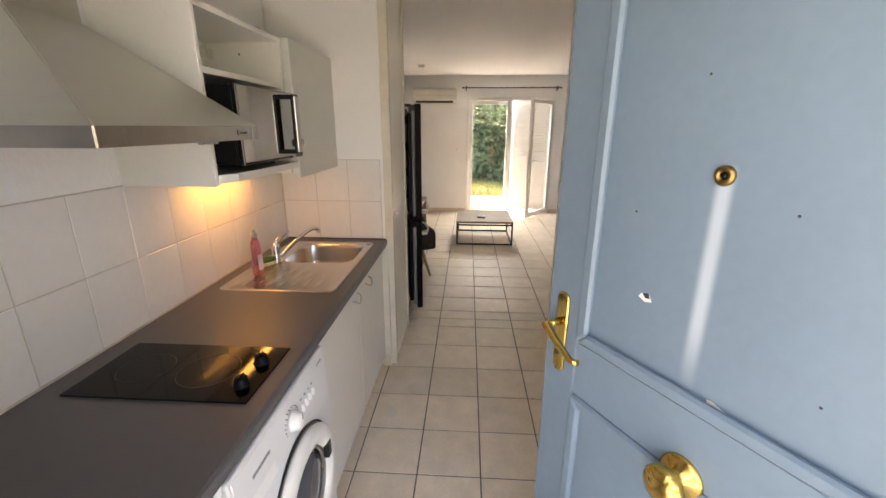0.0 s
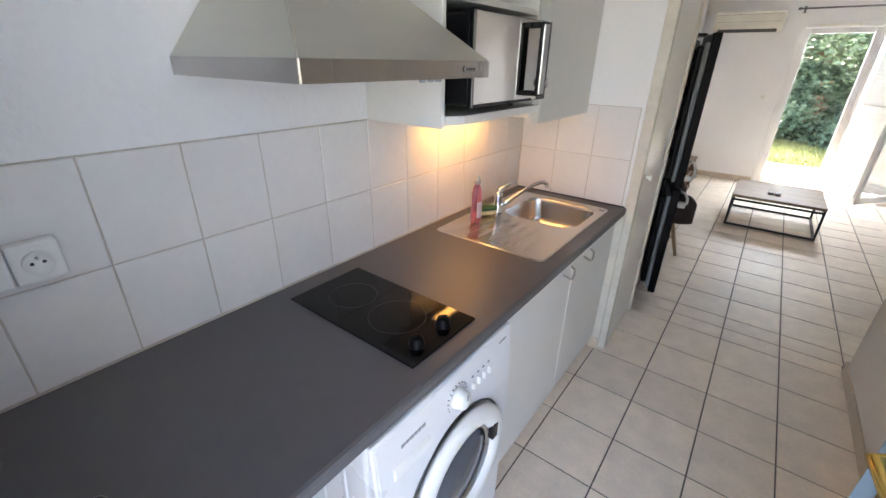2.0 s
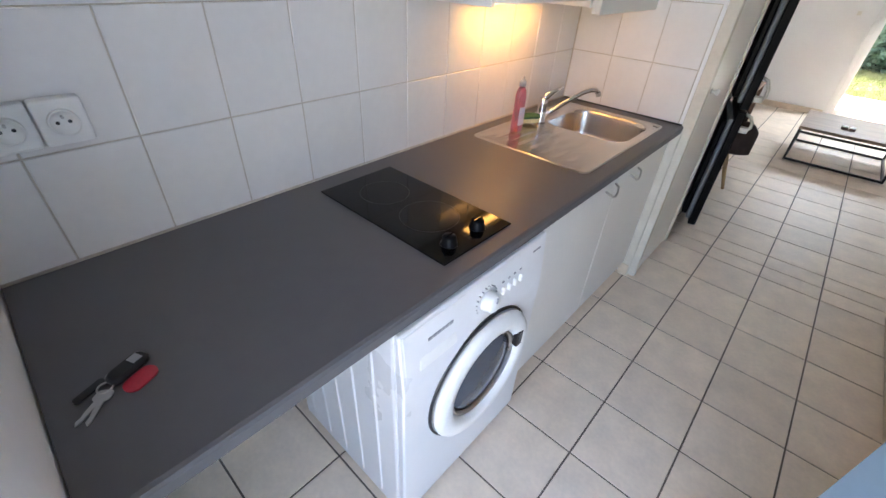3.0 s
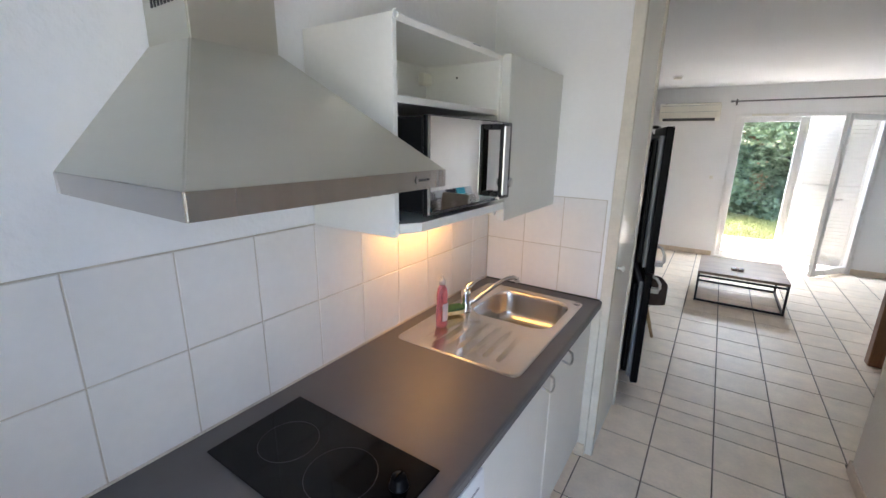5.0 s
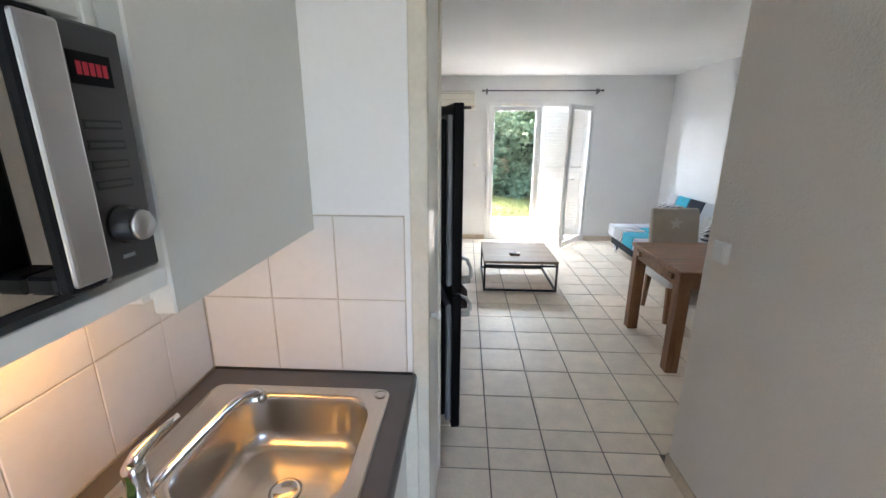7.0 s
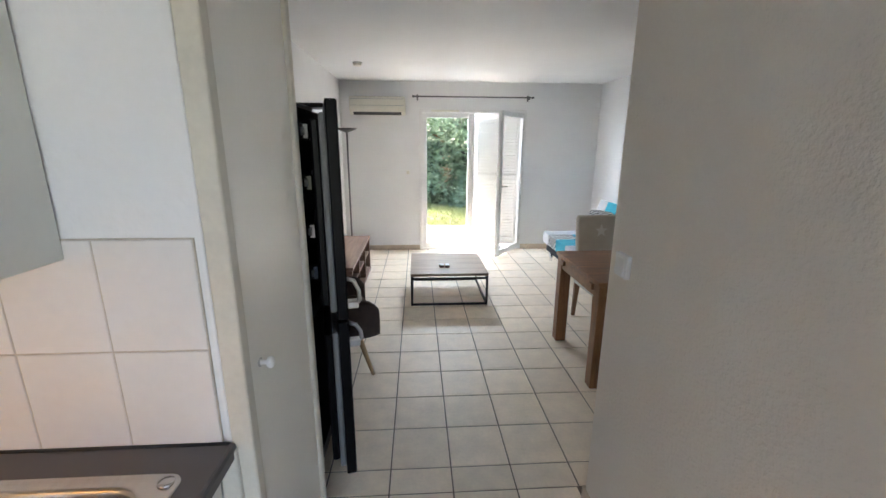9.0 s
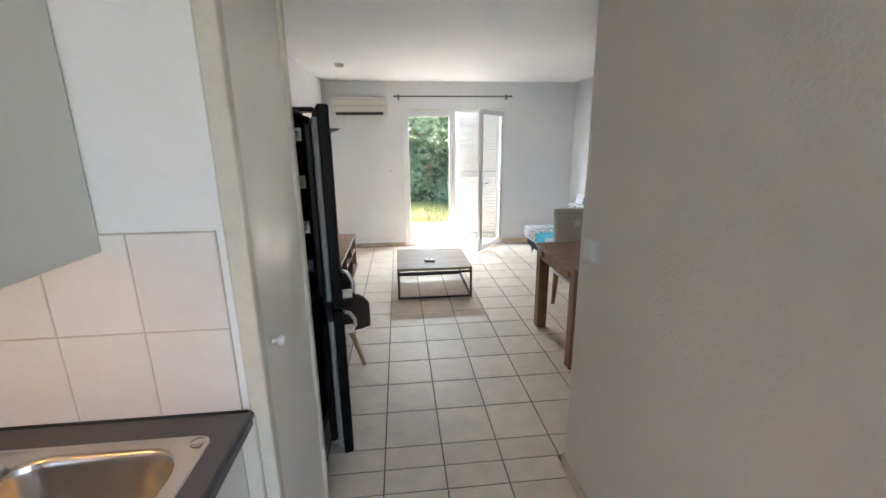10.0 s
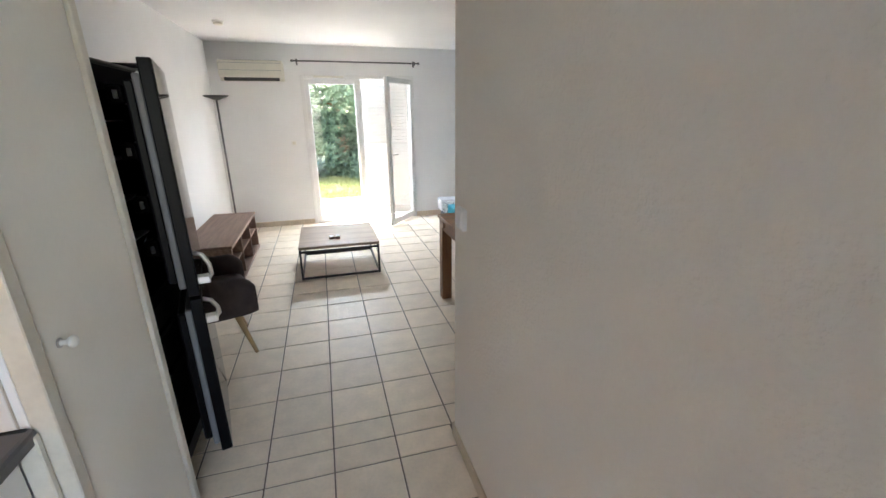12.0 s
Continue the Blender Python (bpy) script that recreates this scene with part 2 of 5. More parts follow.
LEAFL = mat("light_leaf_green", (0.34, 0.42, 0.28), 0.4, var=0.3, scale=1.4, fine=9, bump=0.0, tint=(0.09, 0.16, 0.07))


def lit_through(m, amount):
    """Thin leaves let some light through."""
    n, l = m.node_tree.nodes, m.node_tree.links
    p, o = n["Principled BSDF"], n["Material Output"]
    t, mix = n.new("ShaderNodeBsdfTranslucent"), n.new("ShaderNodeMixShader")
    l.new(p.inputs["Base Color"].links[0].from_socket, t.inputs["Color"])
    mix.inputs[0].default_value = amount
    l.new(p.outputs[0], mix.inputs[1])
    l.new(t.outputs[0], mix.inputs[2])
    l.new(mix.outputs[0], o.inputs["Surface"])


for _m in (LEAFD, LEAFL):
    lit_through(_m, 0.55)
# near-black colour stands in for the deep shade between the hedge leaves
CORESHADE = mat("hedge_core_shade", (0.012, 0.02, 0.008), 0.95, var=0.3, scale=3, fine=20, bump=0.5)
BLADE = mat("grass_blade", (0.20, 0.25, 0.07), 0.6, var=0.3, scale=1.5, fine=14, bump=0.0, tint=(0.24, 0.21, 0.09))
BARK = mat("orange_brown_bark", (0.36, 0.20, 0.11), 0.9, var=0.3, scale=6, fine=40, bump=0.8, stretch=(4, 4, 0.6))
RENDERW = mat("outer_render", (0.70, 0.66, 0.58), 0.85, var=0.05, scale=3, fine=60, bump=0.4)
ROOFT = mat("roof_clay", (0.42, 0.20, 0.12), 0.85, var=0.15, scale=4, fine=40, bump=0.4)


# ---- mesh helpers ----
def B(x0, x1, y0, y1, z0, z1, b=0.002, seg=1, bm=None):
    """A box with rounded edges."""
    one = bmesh.new()
    bmesh.ops.create_cube(one, size=1)
    for v in one.verts:
        v.co = Vector(((x0 + x1) / 2 + v.co.x * (x1 - x0), (y0 + y1) / 2 + v.co.y * (y1 - y0), (z0 + z1) / 2 + v.co.z * (z1 - z0)))
    if b:
        bmesh.ops.bevel(one, geom=list(one.edges), offset=min(b, 0.45 * min(x1 - x0, y1 - y0, z1 - z0)), segments=seg, affect='EDGES', profile=0.5)
    return merge(bm, one)


def merge(bm, one):
    if bm is None:
        return one
    vs = [bm.verts.new(v.co) for v in one.verts]
    one.verts.index_update()
    for f in one.faces:
        g = bm.faces.new([vs[v.index] for v in f.verts])
        g.smooth = f.smooth
    one.free()
    return bm


def loops(rings, bm=None, cap=True, closed=True, smooth=True):
    """A skin over rings of points of equal count."""
    bm = bm or bmesh.new()
    rows = [[bm.verts.new(p) for p in r] for r in rings]
    k = len(rows[0])
    for a, b in zip(rows, rows[1:]):
        for i in range(k if closed else k - 1):
            f = bm.faces.new((a[i], a[(i + 1) % k], b[(i + 1) % k], b[i]))
            f.smooth = smooth
    if cap:
        bm.faces.new(rows[0][::-1])
        bm.faces.new(rows[-1])
    bmesh.ops.recalc_face_normals(bm, faces=list(bm.faces))
    return bm


def tube(points, r, n=12, bm=None):
    """A round bar along a line of points; r: one radius, or one for each point."""
    pts = [Vector(p) for p in points]
    rs = r if isinstance(r, (list, tuple)) else [r] * len(pts)
    rings = []
    side = None
    for i, p in enumerate(pts):
        d = (pts[min(i + 1, len(pts) - 1)] - pts[max(i - 1, 0)]).normalized()
        if side is None:
            side = d.orthogonal().normalized()
        side = (side - d * side.dot(d)).normalized()
        up = d.cross(side)
        rings.append([p + (side * math.cos(a) + up * math.sin(a)) * rs[i] for a in (2 * math.pi * k / n for k in range(n))])
    return merge(bm, loops(rings))


def cyl(p0, p1, r0, r1=None, n=24, bm=None):
    return tube([p0, p1], [r0, r0 if r1 is None else r1], n, bm)


def lathe(profile, at, axis=(0, 0, 1), n=28, bm=None):
    """A turned shape: profile of (distance along the axis, radius)."""
    ax = Vector(axis).normalized()
    s = ax.orthogonal().normalized()
    u = ax.cross(s)
    rings = [[Vector(at) + ax * h + (s * math.cos(a) + u * math.sin(a)) * r for a in (2 * math.pi * k / n for k in range(n))] for h, r in profile]
    return merge(bm, loops(rings))


def prism(poly, axis, a, b, bev=0.0, bm=None):
    """An outline pushed along an axis. Axis x: outline in y, z; y: x, z; z: x, y."""
    def at(p, q, h):
        return {'x': (h, p, q), 'y': (p, h, q), 'z': (p, q, h)}[axis]
    one = loops([[Vector(at(p, q, h)) for p, q in poly] for h in (a, b)], smooth=False)
    if bev:
        bmesh.ops.bevel(one, geom=list(one.edges), offset=bev, segments=1, affect='EDGES')
    return merge(bm, one)


def rrect(x0, x1, y0, y1, r, z, n=6):
    """A rectangle with round corners, as a ring of points."""
    out = []
    for cx, cy, a0 in ((x1 - r, y1 - r, 0), (x0 + r, y1 - r, 90), (x0 + r, y0 + r, 180), (x1 - r, y0 + r, 270)):
        for k in range(n + 1):
            a = radians(a0 + 90 * k / n)
            out.append(Vector((cx + r * math.cos(a), cy + r * math.sin(a), z)))
    return out


def mesh_of(name, bm, material):
    me = bpy.data.meshes.new(name)
    bm.to_mesh(me)
    bm.free()
    me.materials.append(material)
    return me


def thing(name, at, label, category, group="", rz=0, kind=""):
    ob = new(name)
    ob.empty_display_size = 0.1
    ob.matrix_basis = pose(*at, 0, 0, rz)
    return tagged(ob, label, category, group, kind)


def part(name, bm, material, parent, label="", local=False):
    """One mesh under a thing or a part. The outline is in world places unless local."""
    me = mesh_of(name, bm, material)
    root = parent
    while root.parent:
        root = root.parent
    if not local:
        me.transform(root.matrix_basis.inverted())
    ob = new(name, me)
    ob.parent = parent
    return tagged(ob, label)


def whole(name, bm, material, label, category, kind="", group=""):
    """A thing, or piece of the setting, of one mesh."""
    return tagged(new(name, mesh_of(name, bm, material)), label, category, group, kind)


CEILZ = 2.465
WX = 1.840      # face of the wall along the passage
FAR = 11.75    # face of the garden wall
RX = 3.80      # face of the room's long wall
END = 6.375    # tiled end of the kitchen run


# ---- structure ----
def setting():
    st = "structure"
    floor = whole("floor", B(-0.2, RX + 0.2, 3.78, 12.0, -0.12, -0.004, 0), GROUT, "beige ceramic tile floor with dark joints", "floor", st)
    whole("ceiling", B(-0.2, RX + 0.2, 3.78, 12.0, CEILZ, CEILZ + 0.15, 0), CEIL, "plain white painted ceiling", "ceiling", st)
    kit = whole("wall_kitchen", B(-0.2, 0, 4.03, 12.0, -0.01, CEILZ, 0), WALL, "white rough plaster wall behind the kitchen and room", "wall", st)
    ent = prism([(-0.2, -0.01), (0.90, -0.01), (0.90, 2.10), (1.90, 2.10), (1.90, -0.01), (2.10, -0.01), (2.10, CEILZ), (-0.2, CEILZ)], 'y', 3.80, 4.03)
    whole("wall_entrance", ent, WALL, "white plaster wall around the entrance door", "wall", st)
    whole("wall_passage", B(WX, WX + 0.12, 4.03, 7.02, -0.01, CEILZ, 0.006, 2), PASSW, "white rough plaster wall along the passage", "wall", st)
    whole("wall_back", B(WX + 0.12, RX + 0.2, 6.90, 7.02, -0.01, CEILZ, 0.0), WALL, "white plaster back wall of the room", "wall", st)
    whole("wall_right", B(RX, RX + 0.2, 7.10, 12.0, -0.01, CEILZ, 0), WALL, "white plaster wall beside the sofa", "wall", st)
    g = prism([(0, -0.01), (1.125, -0.01), (1.125, 2.085), (2.695, 2.085), (2.695, -0.01), (RX, -0.01), (RX, CEILZ), (0, CEILZ)], 'y', FAR, 12.0)
    whole("wall_garden", g, WALL, "white plaster wall with the garden door", "wall", st)
    whole("wall_end", B(0, 0.64, END, END + 0.05, -0.01, CEILZ, 0.002), WALL, "short white wall at the end of the worktop", "wall", st)
    whole("wall_outer", prism([(2.10, 3.80), (RX + 0.2, 3.80), (RX + 0.2, 7.10), (RX, 7.10), (RX, 4.03), (2.10, 4.03)], 'z', -0.01, CEILZ), WALL, "plain plaster wall that closes the house", "wall", st)
    whole("roof", prism([(3.2, CEILZ + 0.15), (7.9, 3.7), (12.25, CEILZ + 0.15)], 'x', -0.4, RX + 0.4), ROOFT, "clay tile roof over the flat", "roof", st)
    # skirting
    for x0, x1, y0, y1 in ((0.012, 1.12, FAR - 0.011, FAR - 0.001), (2.70, RX - 0.012, FAR - 0.011, FAR - 0.001), (WX - 0.011, WX - 0.001, 4.9, 7.02),
                           (WX - 0.011, WX + 0.12, 7.021, 7.031), (RX - 0.011, RX - 0.001, 7.04, FAR - 0.012), (0.001, 0.011, 7.7, FAR - 0.012),
                           (0.60, 0.652, END - 0.032, END - 0.022)):
        whole("baseboard", B(x0, x1, y0, y1, 0.0, 0.075, 0.003), SKIRT, "beige ceramic tile skirting", "baseboard", st)
    whole("trim", B(0.612, 0.655, END - 0.02, END - 0.001, 0.0, 0.885, 0.003), TRIMW, "white painted filler strip beside the base cabinet", "trim", st)
    # closet front in the passage
    whole("trim", B(0.640, 0.690, END + 0.001, END + 0.040, 0.0, CEILZ, 0.003), TRIMW, "worn white door post of the closet", "trim", st)
    whole("trim", B(0.640, 0.694, 6.920, 6.958, 0.0, CEILZ, 0.003), TRIMW, "worn white door post of the closet", "trim", st)
    whole("wall_closet", B(0.0, 0.639, 6.918, 6.958, -0.01, CEILZ, 0.002), WALL, "white side wall of the closet", "wall", st)
    cd = thing("door_1", (0.68, 6.42, 0.012), "tall plain white closet door, closed", "door", kind=st)
    part("leaf", B(0.655, 0.683, END + 0.046, 6.915, 0.012, CEILZ - 0.01, 0.004), DOORW, cd)
    kn = part("knob", lathe([(0, 0.009), (0.003, 0.009), (0.006, 0.006), (0.018, 0.006), (0.022, 0.013), (0.029, 0.0155), (0.035, 0.012), (0.038, 0.003)], (0.684, 6.475, 1.05), (1, 0, 0), 20), PLASTW, cd, "small round white knob")
    part("keyhole_rose", lathe([(0, 0.012), (0.003, 0.012), (0.004, 0.008)], (0.684, 6.475, 1.05), (1, 0, 0), 20), NICKEL, kn)
    return floor, kit


FLOOR, KITWALL = setting()


def garden_door():
    """French window: frame, a closed leaf and a leaf that stands open into the room."""
    d = thing("window_1", (1.91, FAR + 0.05, 0), "white glazed garden door, one leaf standing open", "window", kind="structure")
    y0, y1 = FAR - 0.012, FAR + 0.06
    f = B(1.12, 1.17, y0, y1, 0, 2.09, 0.004)
    B(2.65, 2.70, y0, y1, 0, 2.09, 0.004, bm=f)
    B(1.17, 2.65, y0, y1, 2.04, 2.09, 0.004, bm=f)
    B(1.17, 2.65, y0, y1, 0.0, 0.025, 0.004, bm=f)
    part("window_frame", f, PVC, d)
    part("window_sill", B(1.125, 2.695, FAR + 0.061, 12.06, -0.02, 0.012, 0.004), PATIO, d)
    part("trickle_vent", B(1.30, 1.70, FAR - 0.03, FAR - 0.013, 2.052, 2.078, 0.004), ACW, d, "ivory ventilation slot above the glass")

    def leaf(label):
        w, h = 0.74, 2.01
        fr = B(0, 0.065, -0.025, 0.025, 0, h, 0.006)
        B(w - 0.065, w, -0.025, 0.025, 0, h, 0.006, bm=fr)
        B(0.065, w - 0.065, -0.025, 0.025, 0, 0.085, 0.006, bm=fr)
        B(0.065, w - 0.065, -0.025, 0.025, h - 0.065, h, 0.006, bm=fr)
        lf = part("leaf", fr, PVC, d, label, local=True)
        pane = part("pane", B(0.060, w - 0.060, -0.004, 0.004, 0.08, h - 0.06, 0), PANE, lf, local=True)
        pane.visible_shadow = False
        return lf
    a = leaf("closed glazed leaf")
    a.matrix_basis = d.matrix_basis.inverted() @ pose(1.167, FAR + 0.022, 0.027)
    b = leaf("glazed leaf standing open into the room")
    b.matrix_basis = d.matrix_basis.inverted() @ pose(2.655, FAR - 0.012, 0.027, 0, 0, 180 + 52)
    part("astragal", B(0.735, 0.775, -0.032, 0.02, 0.0, 2.01, 0.004), PVC, a, local=True)
    hb = B(0.69, 0.72, 0.026, 0.034, 0.92, 1.06, 0.004)
    part("handle_plate", hb, PVC, b, local=True)
    part("handle", tube([(0.705, 0.034, 1.0), (0.705, 0.060, 1.0), (0.70, 0.066, 1.0), (0.59, 0.066, 1.0)], 0.009), NICKEL, b, "nickel lever handle", local=True)
    for z in (0.25, 1.0, 1.75):
        part("hinge", cyl((0.0, 0.030, z), (0.0, 0.030, z + 0.07), 0.008, n=12), PVC, b, local=True)
    return d


garden_door()


def shutter():
    """Louvred outside shutter, pulled to behind the open leaf."""
    s = thing("shutter", (2.690, 11.955, 0.03), "white louvred outside shutter pulled almost closed", "shutter", rz=180 - 2)
    w, h = 0.735, 2.03
    for x in (0.0, w - 0.07):
        part("stile", B(x, x + 0.07, -0.016, 0.016, 0, h, 0.004), SHUT, s, local=True)
    for z, t in ((0.0, 0.11), (1.02, 0.09), (h - 0.09, 0.09)):
        part("rail", B(0.0705, w - 0.0705, -0.015, 0.015, z, z + t, 0.004), SHUT, s, local=True)
    slat = mesh_of("slat", prism([(-0.013, -0.026), (-0.008, -0.028), (0.013, 0.026), (0.008, 0.028)], 'x', 0.0705, w - 0.0705), SHUT)
    for a, b, n in ((0.11, 1.02, 19), (1.11, h - 0.09, 17)):
        for k in range(n):
            ob = new("slat", slat)
            ob.parent = s
            ob.location = (0, 0, a + (k + 0.5) * (b - a) / n)
            tagged(ob)
    return s


shutter()


def entrance_door():
    """Blue panelled door, standing open into the passage: the outside face shows."""
    d = thing("door_2", (1.855, 4.08, 0.008), "light blue panelled wooden entrance door, standing open", "door", kind="structure", rz=180 - 60)
    w, h = 0.93, 2.06
    # local x runs from the hinge to the free edge, +y is the outside face
    out, core = 0.022, 0.011
    stiles = B(0, 0.105, -0.02, out, 0, h, 0.004)
    B(w - 0.105, w, -0.02, out, 0, h, 0.004, bm=stiles)
    for z0, z1 in ((0, 0.20), (0.94, 1.085), (h - 0.12, h)):
        B(0.105, w - 0.105, -0.02, out, z0, z1, 0.004, bm=stiles)
    part("door_frame", stiles, BLUE, d, local=True)
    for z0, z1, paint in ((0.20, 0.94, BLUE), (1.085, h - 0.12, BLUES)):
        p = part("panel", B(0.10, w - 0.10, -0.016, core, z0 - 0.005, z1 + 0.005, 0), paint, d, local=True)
        x0, x1 = 0.105, w - 0.105
        for q in (([(x0, z0), (x0 + 0.030, z0 + 0.030), (x0 + 0.030, z1 - 0.030), (x0, z1)]), ([(x1, z0), (x1, z1), (x1 - 0.030, z1 - 0.030), (x1 - 0.030, z0 + 0.030)]),
                  ([(x0, z0), (x1, z0), (x1 - 0.030, z0 + 0.030), (x0 + 0.030, z0 + 0.030)]), ([(x0, z1), (x0 + 0.030, z1 - 0.030), (x1 - 0.030, z1 - 0.030), (x1, z1)])):
            part("moulding", prism(q, 'y', core, out + 0.008, 0.006), BLUE, p, local=True)
    # peephole above a soft pale streak
    px, pz = 0.568, 1.505
    ph = part("peephole", lathe([(0, 0.017), (0.004, 0.017), (0.008, 0.013), (0.008, 0.008), (0.004, 0.007)], (px, core, pz), (0, 1, 0), 20), DBRASS, d, "round brass peephole", local=True)
    part("lens", lathe([(0, 0.007), (0.004, 0.005), (0.005, 0.001)], (px, core + 0.003, pz), (0, 1, 0), 12), BLACKGL, ph, local=True)
    part("paint_patch", prism([(px - 0.004, 1.088), (px + 0.008, 1.087), (px + 0.009, 1.107), (px - 0.005, 1.108)], 'y', core + 0.0002, core + 0.0008), CREAM, d, "bare cream patch", local=True)
    part("paint_patch", prism([(0.430, 1.073), (0.524, 1.104), (0.525, 1.117), (0.515, 1.119), (0.428, 1.090)], 'y', core + 0.0002, core + 0.0008), CREAM, d, "bare cream strip", local=True)
    part("paint_chip", prism([(0.658, 1.250), (0.672, 1.246), (0.688, 1.253), (0.682, 1.262), (0.664, 1.261)], 'y', core + 0.0002, core + 0.0008), COVERW, d, "chipped white spot", local=True)
    part("paint_chip", prism([(0.662, 1.256), (0.672, 1.254), (0.680, 1.262), (0.668, 1.266)], 'y', core + 0.0009, core + 0.0012), INK, d, "dark spot in the chip", local=True)
    for qx, qz in ((0.30, 1.30), (0.72, 1.42), (0.46, 1.46), (0.24, 1.62), (0.62, 1.66), (0.38, 1.20)):
        part("paint_nick", lathe([(0, 0.0025), (0.0006, 0.002)], (qx, core, qz), (0, 1, 0), 7), INK, d, local=True)
    # pull knob with fluted head
    kx, kz = 0.535, 0.945
    rose = part("pull_knob", lathe([(0, 0.043), (0.004, 0.043), (0.010, 0.037), (0.014, 0.020), (0.030, 0.015), (0.036, 0.019)], (kx, out, kz), (0, 1, 0), 28), BRASS, d, "large polished brass knob", local=True)
    rings = []
    for h0, r in ((0.034, 0.015), (0.038, 0.028), (0.047, 0.037), (0.056, 0.038), (0.065, 0.031), (0.071, 0.018), (0.073, 0.004)):
        rings.append([Vector((kx, out + h0, kz)) + Vector((math.cos(a), 0, math.sin(a))) * r * (1 + 0.045 * abs(math.cos(5 * a + h0 * 12))) for a in (2 * math.pi * k / 100 for k in range(100))])
    part("fluted_head", loops(rings), BRASS, rose, local=True)
    # lever on a long plate
    hx = w - 0.052
    plate = part("handle_plate", loops([[Vector((p.x, yy, p.y)) for p in rrect(hx - 0.019 + e, hx + 0.019 - e, 0.977 + e, 1.192 - e, 0.016, 0)] for yy, e in ((out, 0), (out + 0.004, 0), (out + 0.007, 0.004))]), BRASS, d, "polished brass handle plate", local=True)
    part("lever", tube([(hx, out + 0.006, 1.117), (hx, out + 0.035, 1.117), (hx + 0.006, out + 0.048, 1.114), (hx - 0.03, out + 0.052, 1.094), (hx - 0.085, out + 0.050, 1.062), (hx - 0.105, out + 0.046, 1.066)], [0.010, 0.009, 0.011, 0.010, 0.008, 0.007]), BRASS, plate, "curved brass lever", local=True)
    part("lock_cylinder", cyl((hx, out + 0.006, 1.032), (hx, out + 0.011, 1.032), 0.008, n=16), DBRASS, plate, local=True)
    for z in (0.992, 1.177):
        part("screw", cyl((hx, out + 0.006, z), (hx, out + 0.009, z), 0.004, n=10), DBRASS, plate, local=True)
    return d


entrance_door()


# ---- kitchen ----
def worktop():
    y0, y1, hx0, hx1, hy0, hy1 = 4.034, END - 0.004, 0.140, 0.562, 5.86, 6.258
    def edge(x0, x1, ya, yb, z):
        return [Vector((x0, ya, z)), Vector((x1, ya, z)), Vector((x1, yb, z)), Vector((x0, yb, z))]
    hole = (hx0, hx1, hy0, hy1)
    b = loops([edge(*hole, 0.900), edge(*hole, 0.862), edge(0.003, 0.646, y0, y1, 0.862), edge(0.003, 0.652, y0, y1, 0.867), edge(0.003, 0.652, y0, y1, 0.889),
               edge(0.003, 0.649, y0, y1, 0.897), edge(0.003, 0.642, y0, y1, 0.900), edge(*hole, 0.900)], cap=False, smooth=False)
    bmesh.ops.remove_doubles(b, verts=list(b.verts), dist=1e-5)
    bmesh.ops.recalc_face_normals(b, faces=list(b.faces))
    w = thing("worktop", (0.33, 5.2, 0.862), "long dark grey laminate kitchen worktop", "worktop")
    part("slab", b, WORKTOP, w)
    part("back_seal", loops([[Vector((x, y, z)) for x, z in ((0.003, 0.9001), (0.013, 0.9001), (0.009, 0.906))] for y in (y0 + 0.001, y1 - 0.001)]), WGROUT, w, "thin pale sealant line along the tiles")
    part("end_seal", loops([[Vector((x, y1 - d, z)) for d, z in ((0.0, 0.9001), (0.010, 0.9001), (0.005, 0.906))] for x in (0.014, 0.640)]), INK, w, "dark stained sealant at the end wall")
    part("bracket", B(0.03, 0.05, y0 + 0.005, y0 + 0.45, 0.80, 0.861, 0.002), TRIMW, w, "white wall batten under the worktop")
    return w


worktop()


def hob():
    h = thing("hob", (0.325, 4.885, 0.9), "black glass two-ring hob set in the worktop", "hob")
    part("glass_plate", B(0.089, 0.597, 4.745, 5.021, 0.9005, 0.906, 0.002), BLACKGL, h)
    for x, r in ((0.225, 0.075), (0.415, 0.085)):
        n = 64
        ring = loops([[Vector((x + rr * math.cos(2 * math.pi * k / n), 4.882 + rr * math.sin(2 * math.pi * k / n), zz)) for k in range(n)] for rr, zz in ((r, 0.9061), (r, 0.9064), (r - 0.0016, 0.9064), (r - 0.0016, 0.9061))], cap=False)
        part("ring_mark", ring, RINGM, h, "thin faint printed ring")
    for y in (4.818, 4.931):
        k = part("knob", lathe([(0, 0.023), (0.003, 0.023), (0.005, 0.020), (0.022, 0.018), (0.026, 0.016), (0.027, 0.003)], (0.546, y, 0.906), (0, 0, 1), 28), FRIDGEB, h, "black round control knob")
        part("pointer", B(0.544, 0.548, y - 0.017, y + 0.017, 0.9325, 0.936, 0.001), BLACKGL, k)
    return h


hob()


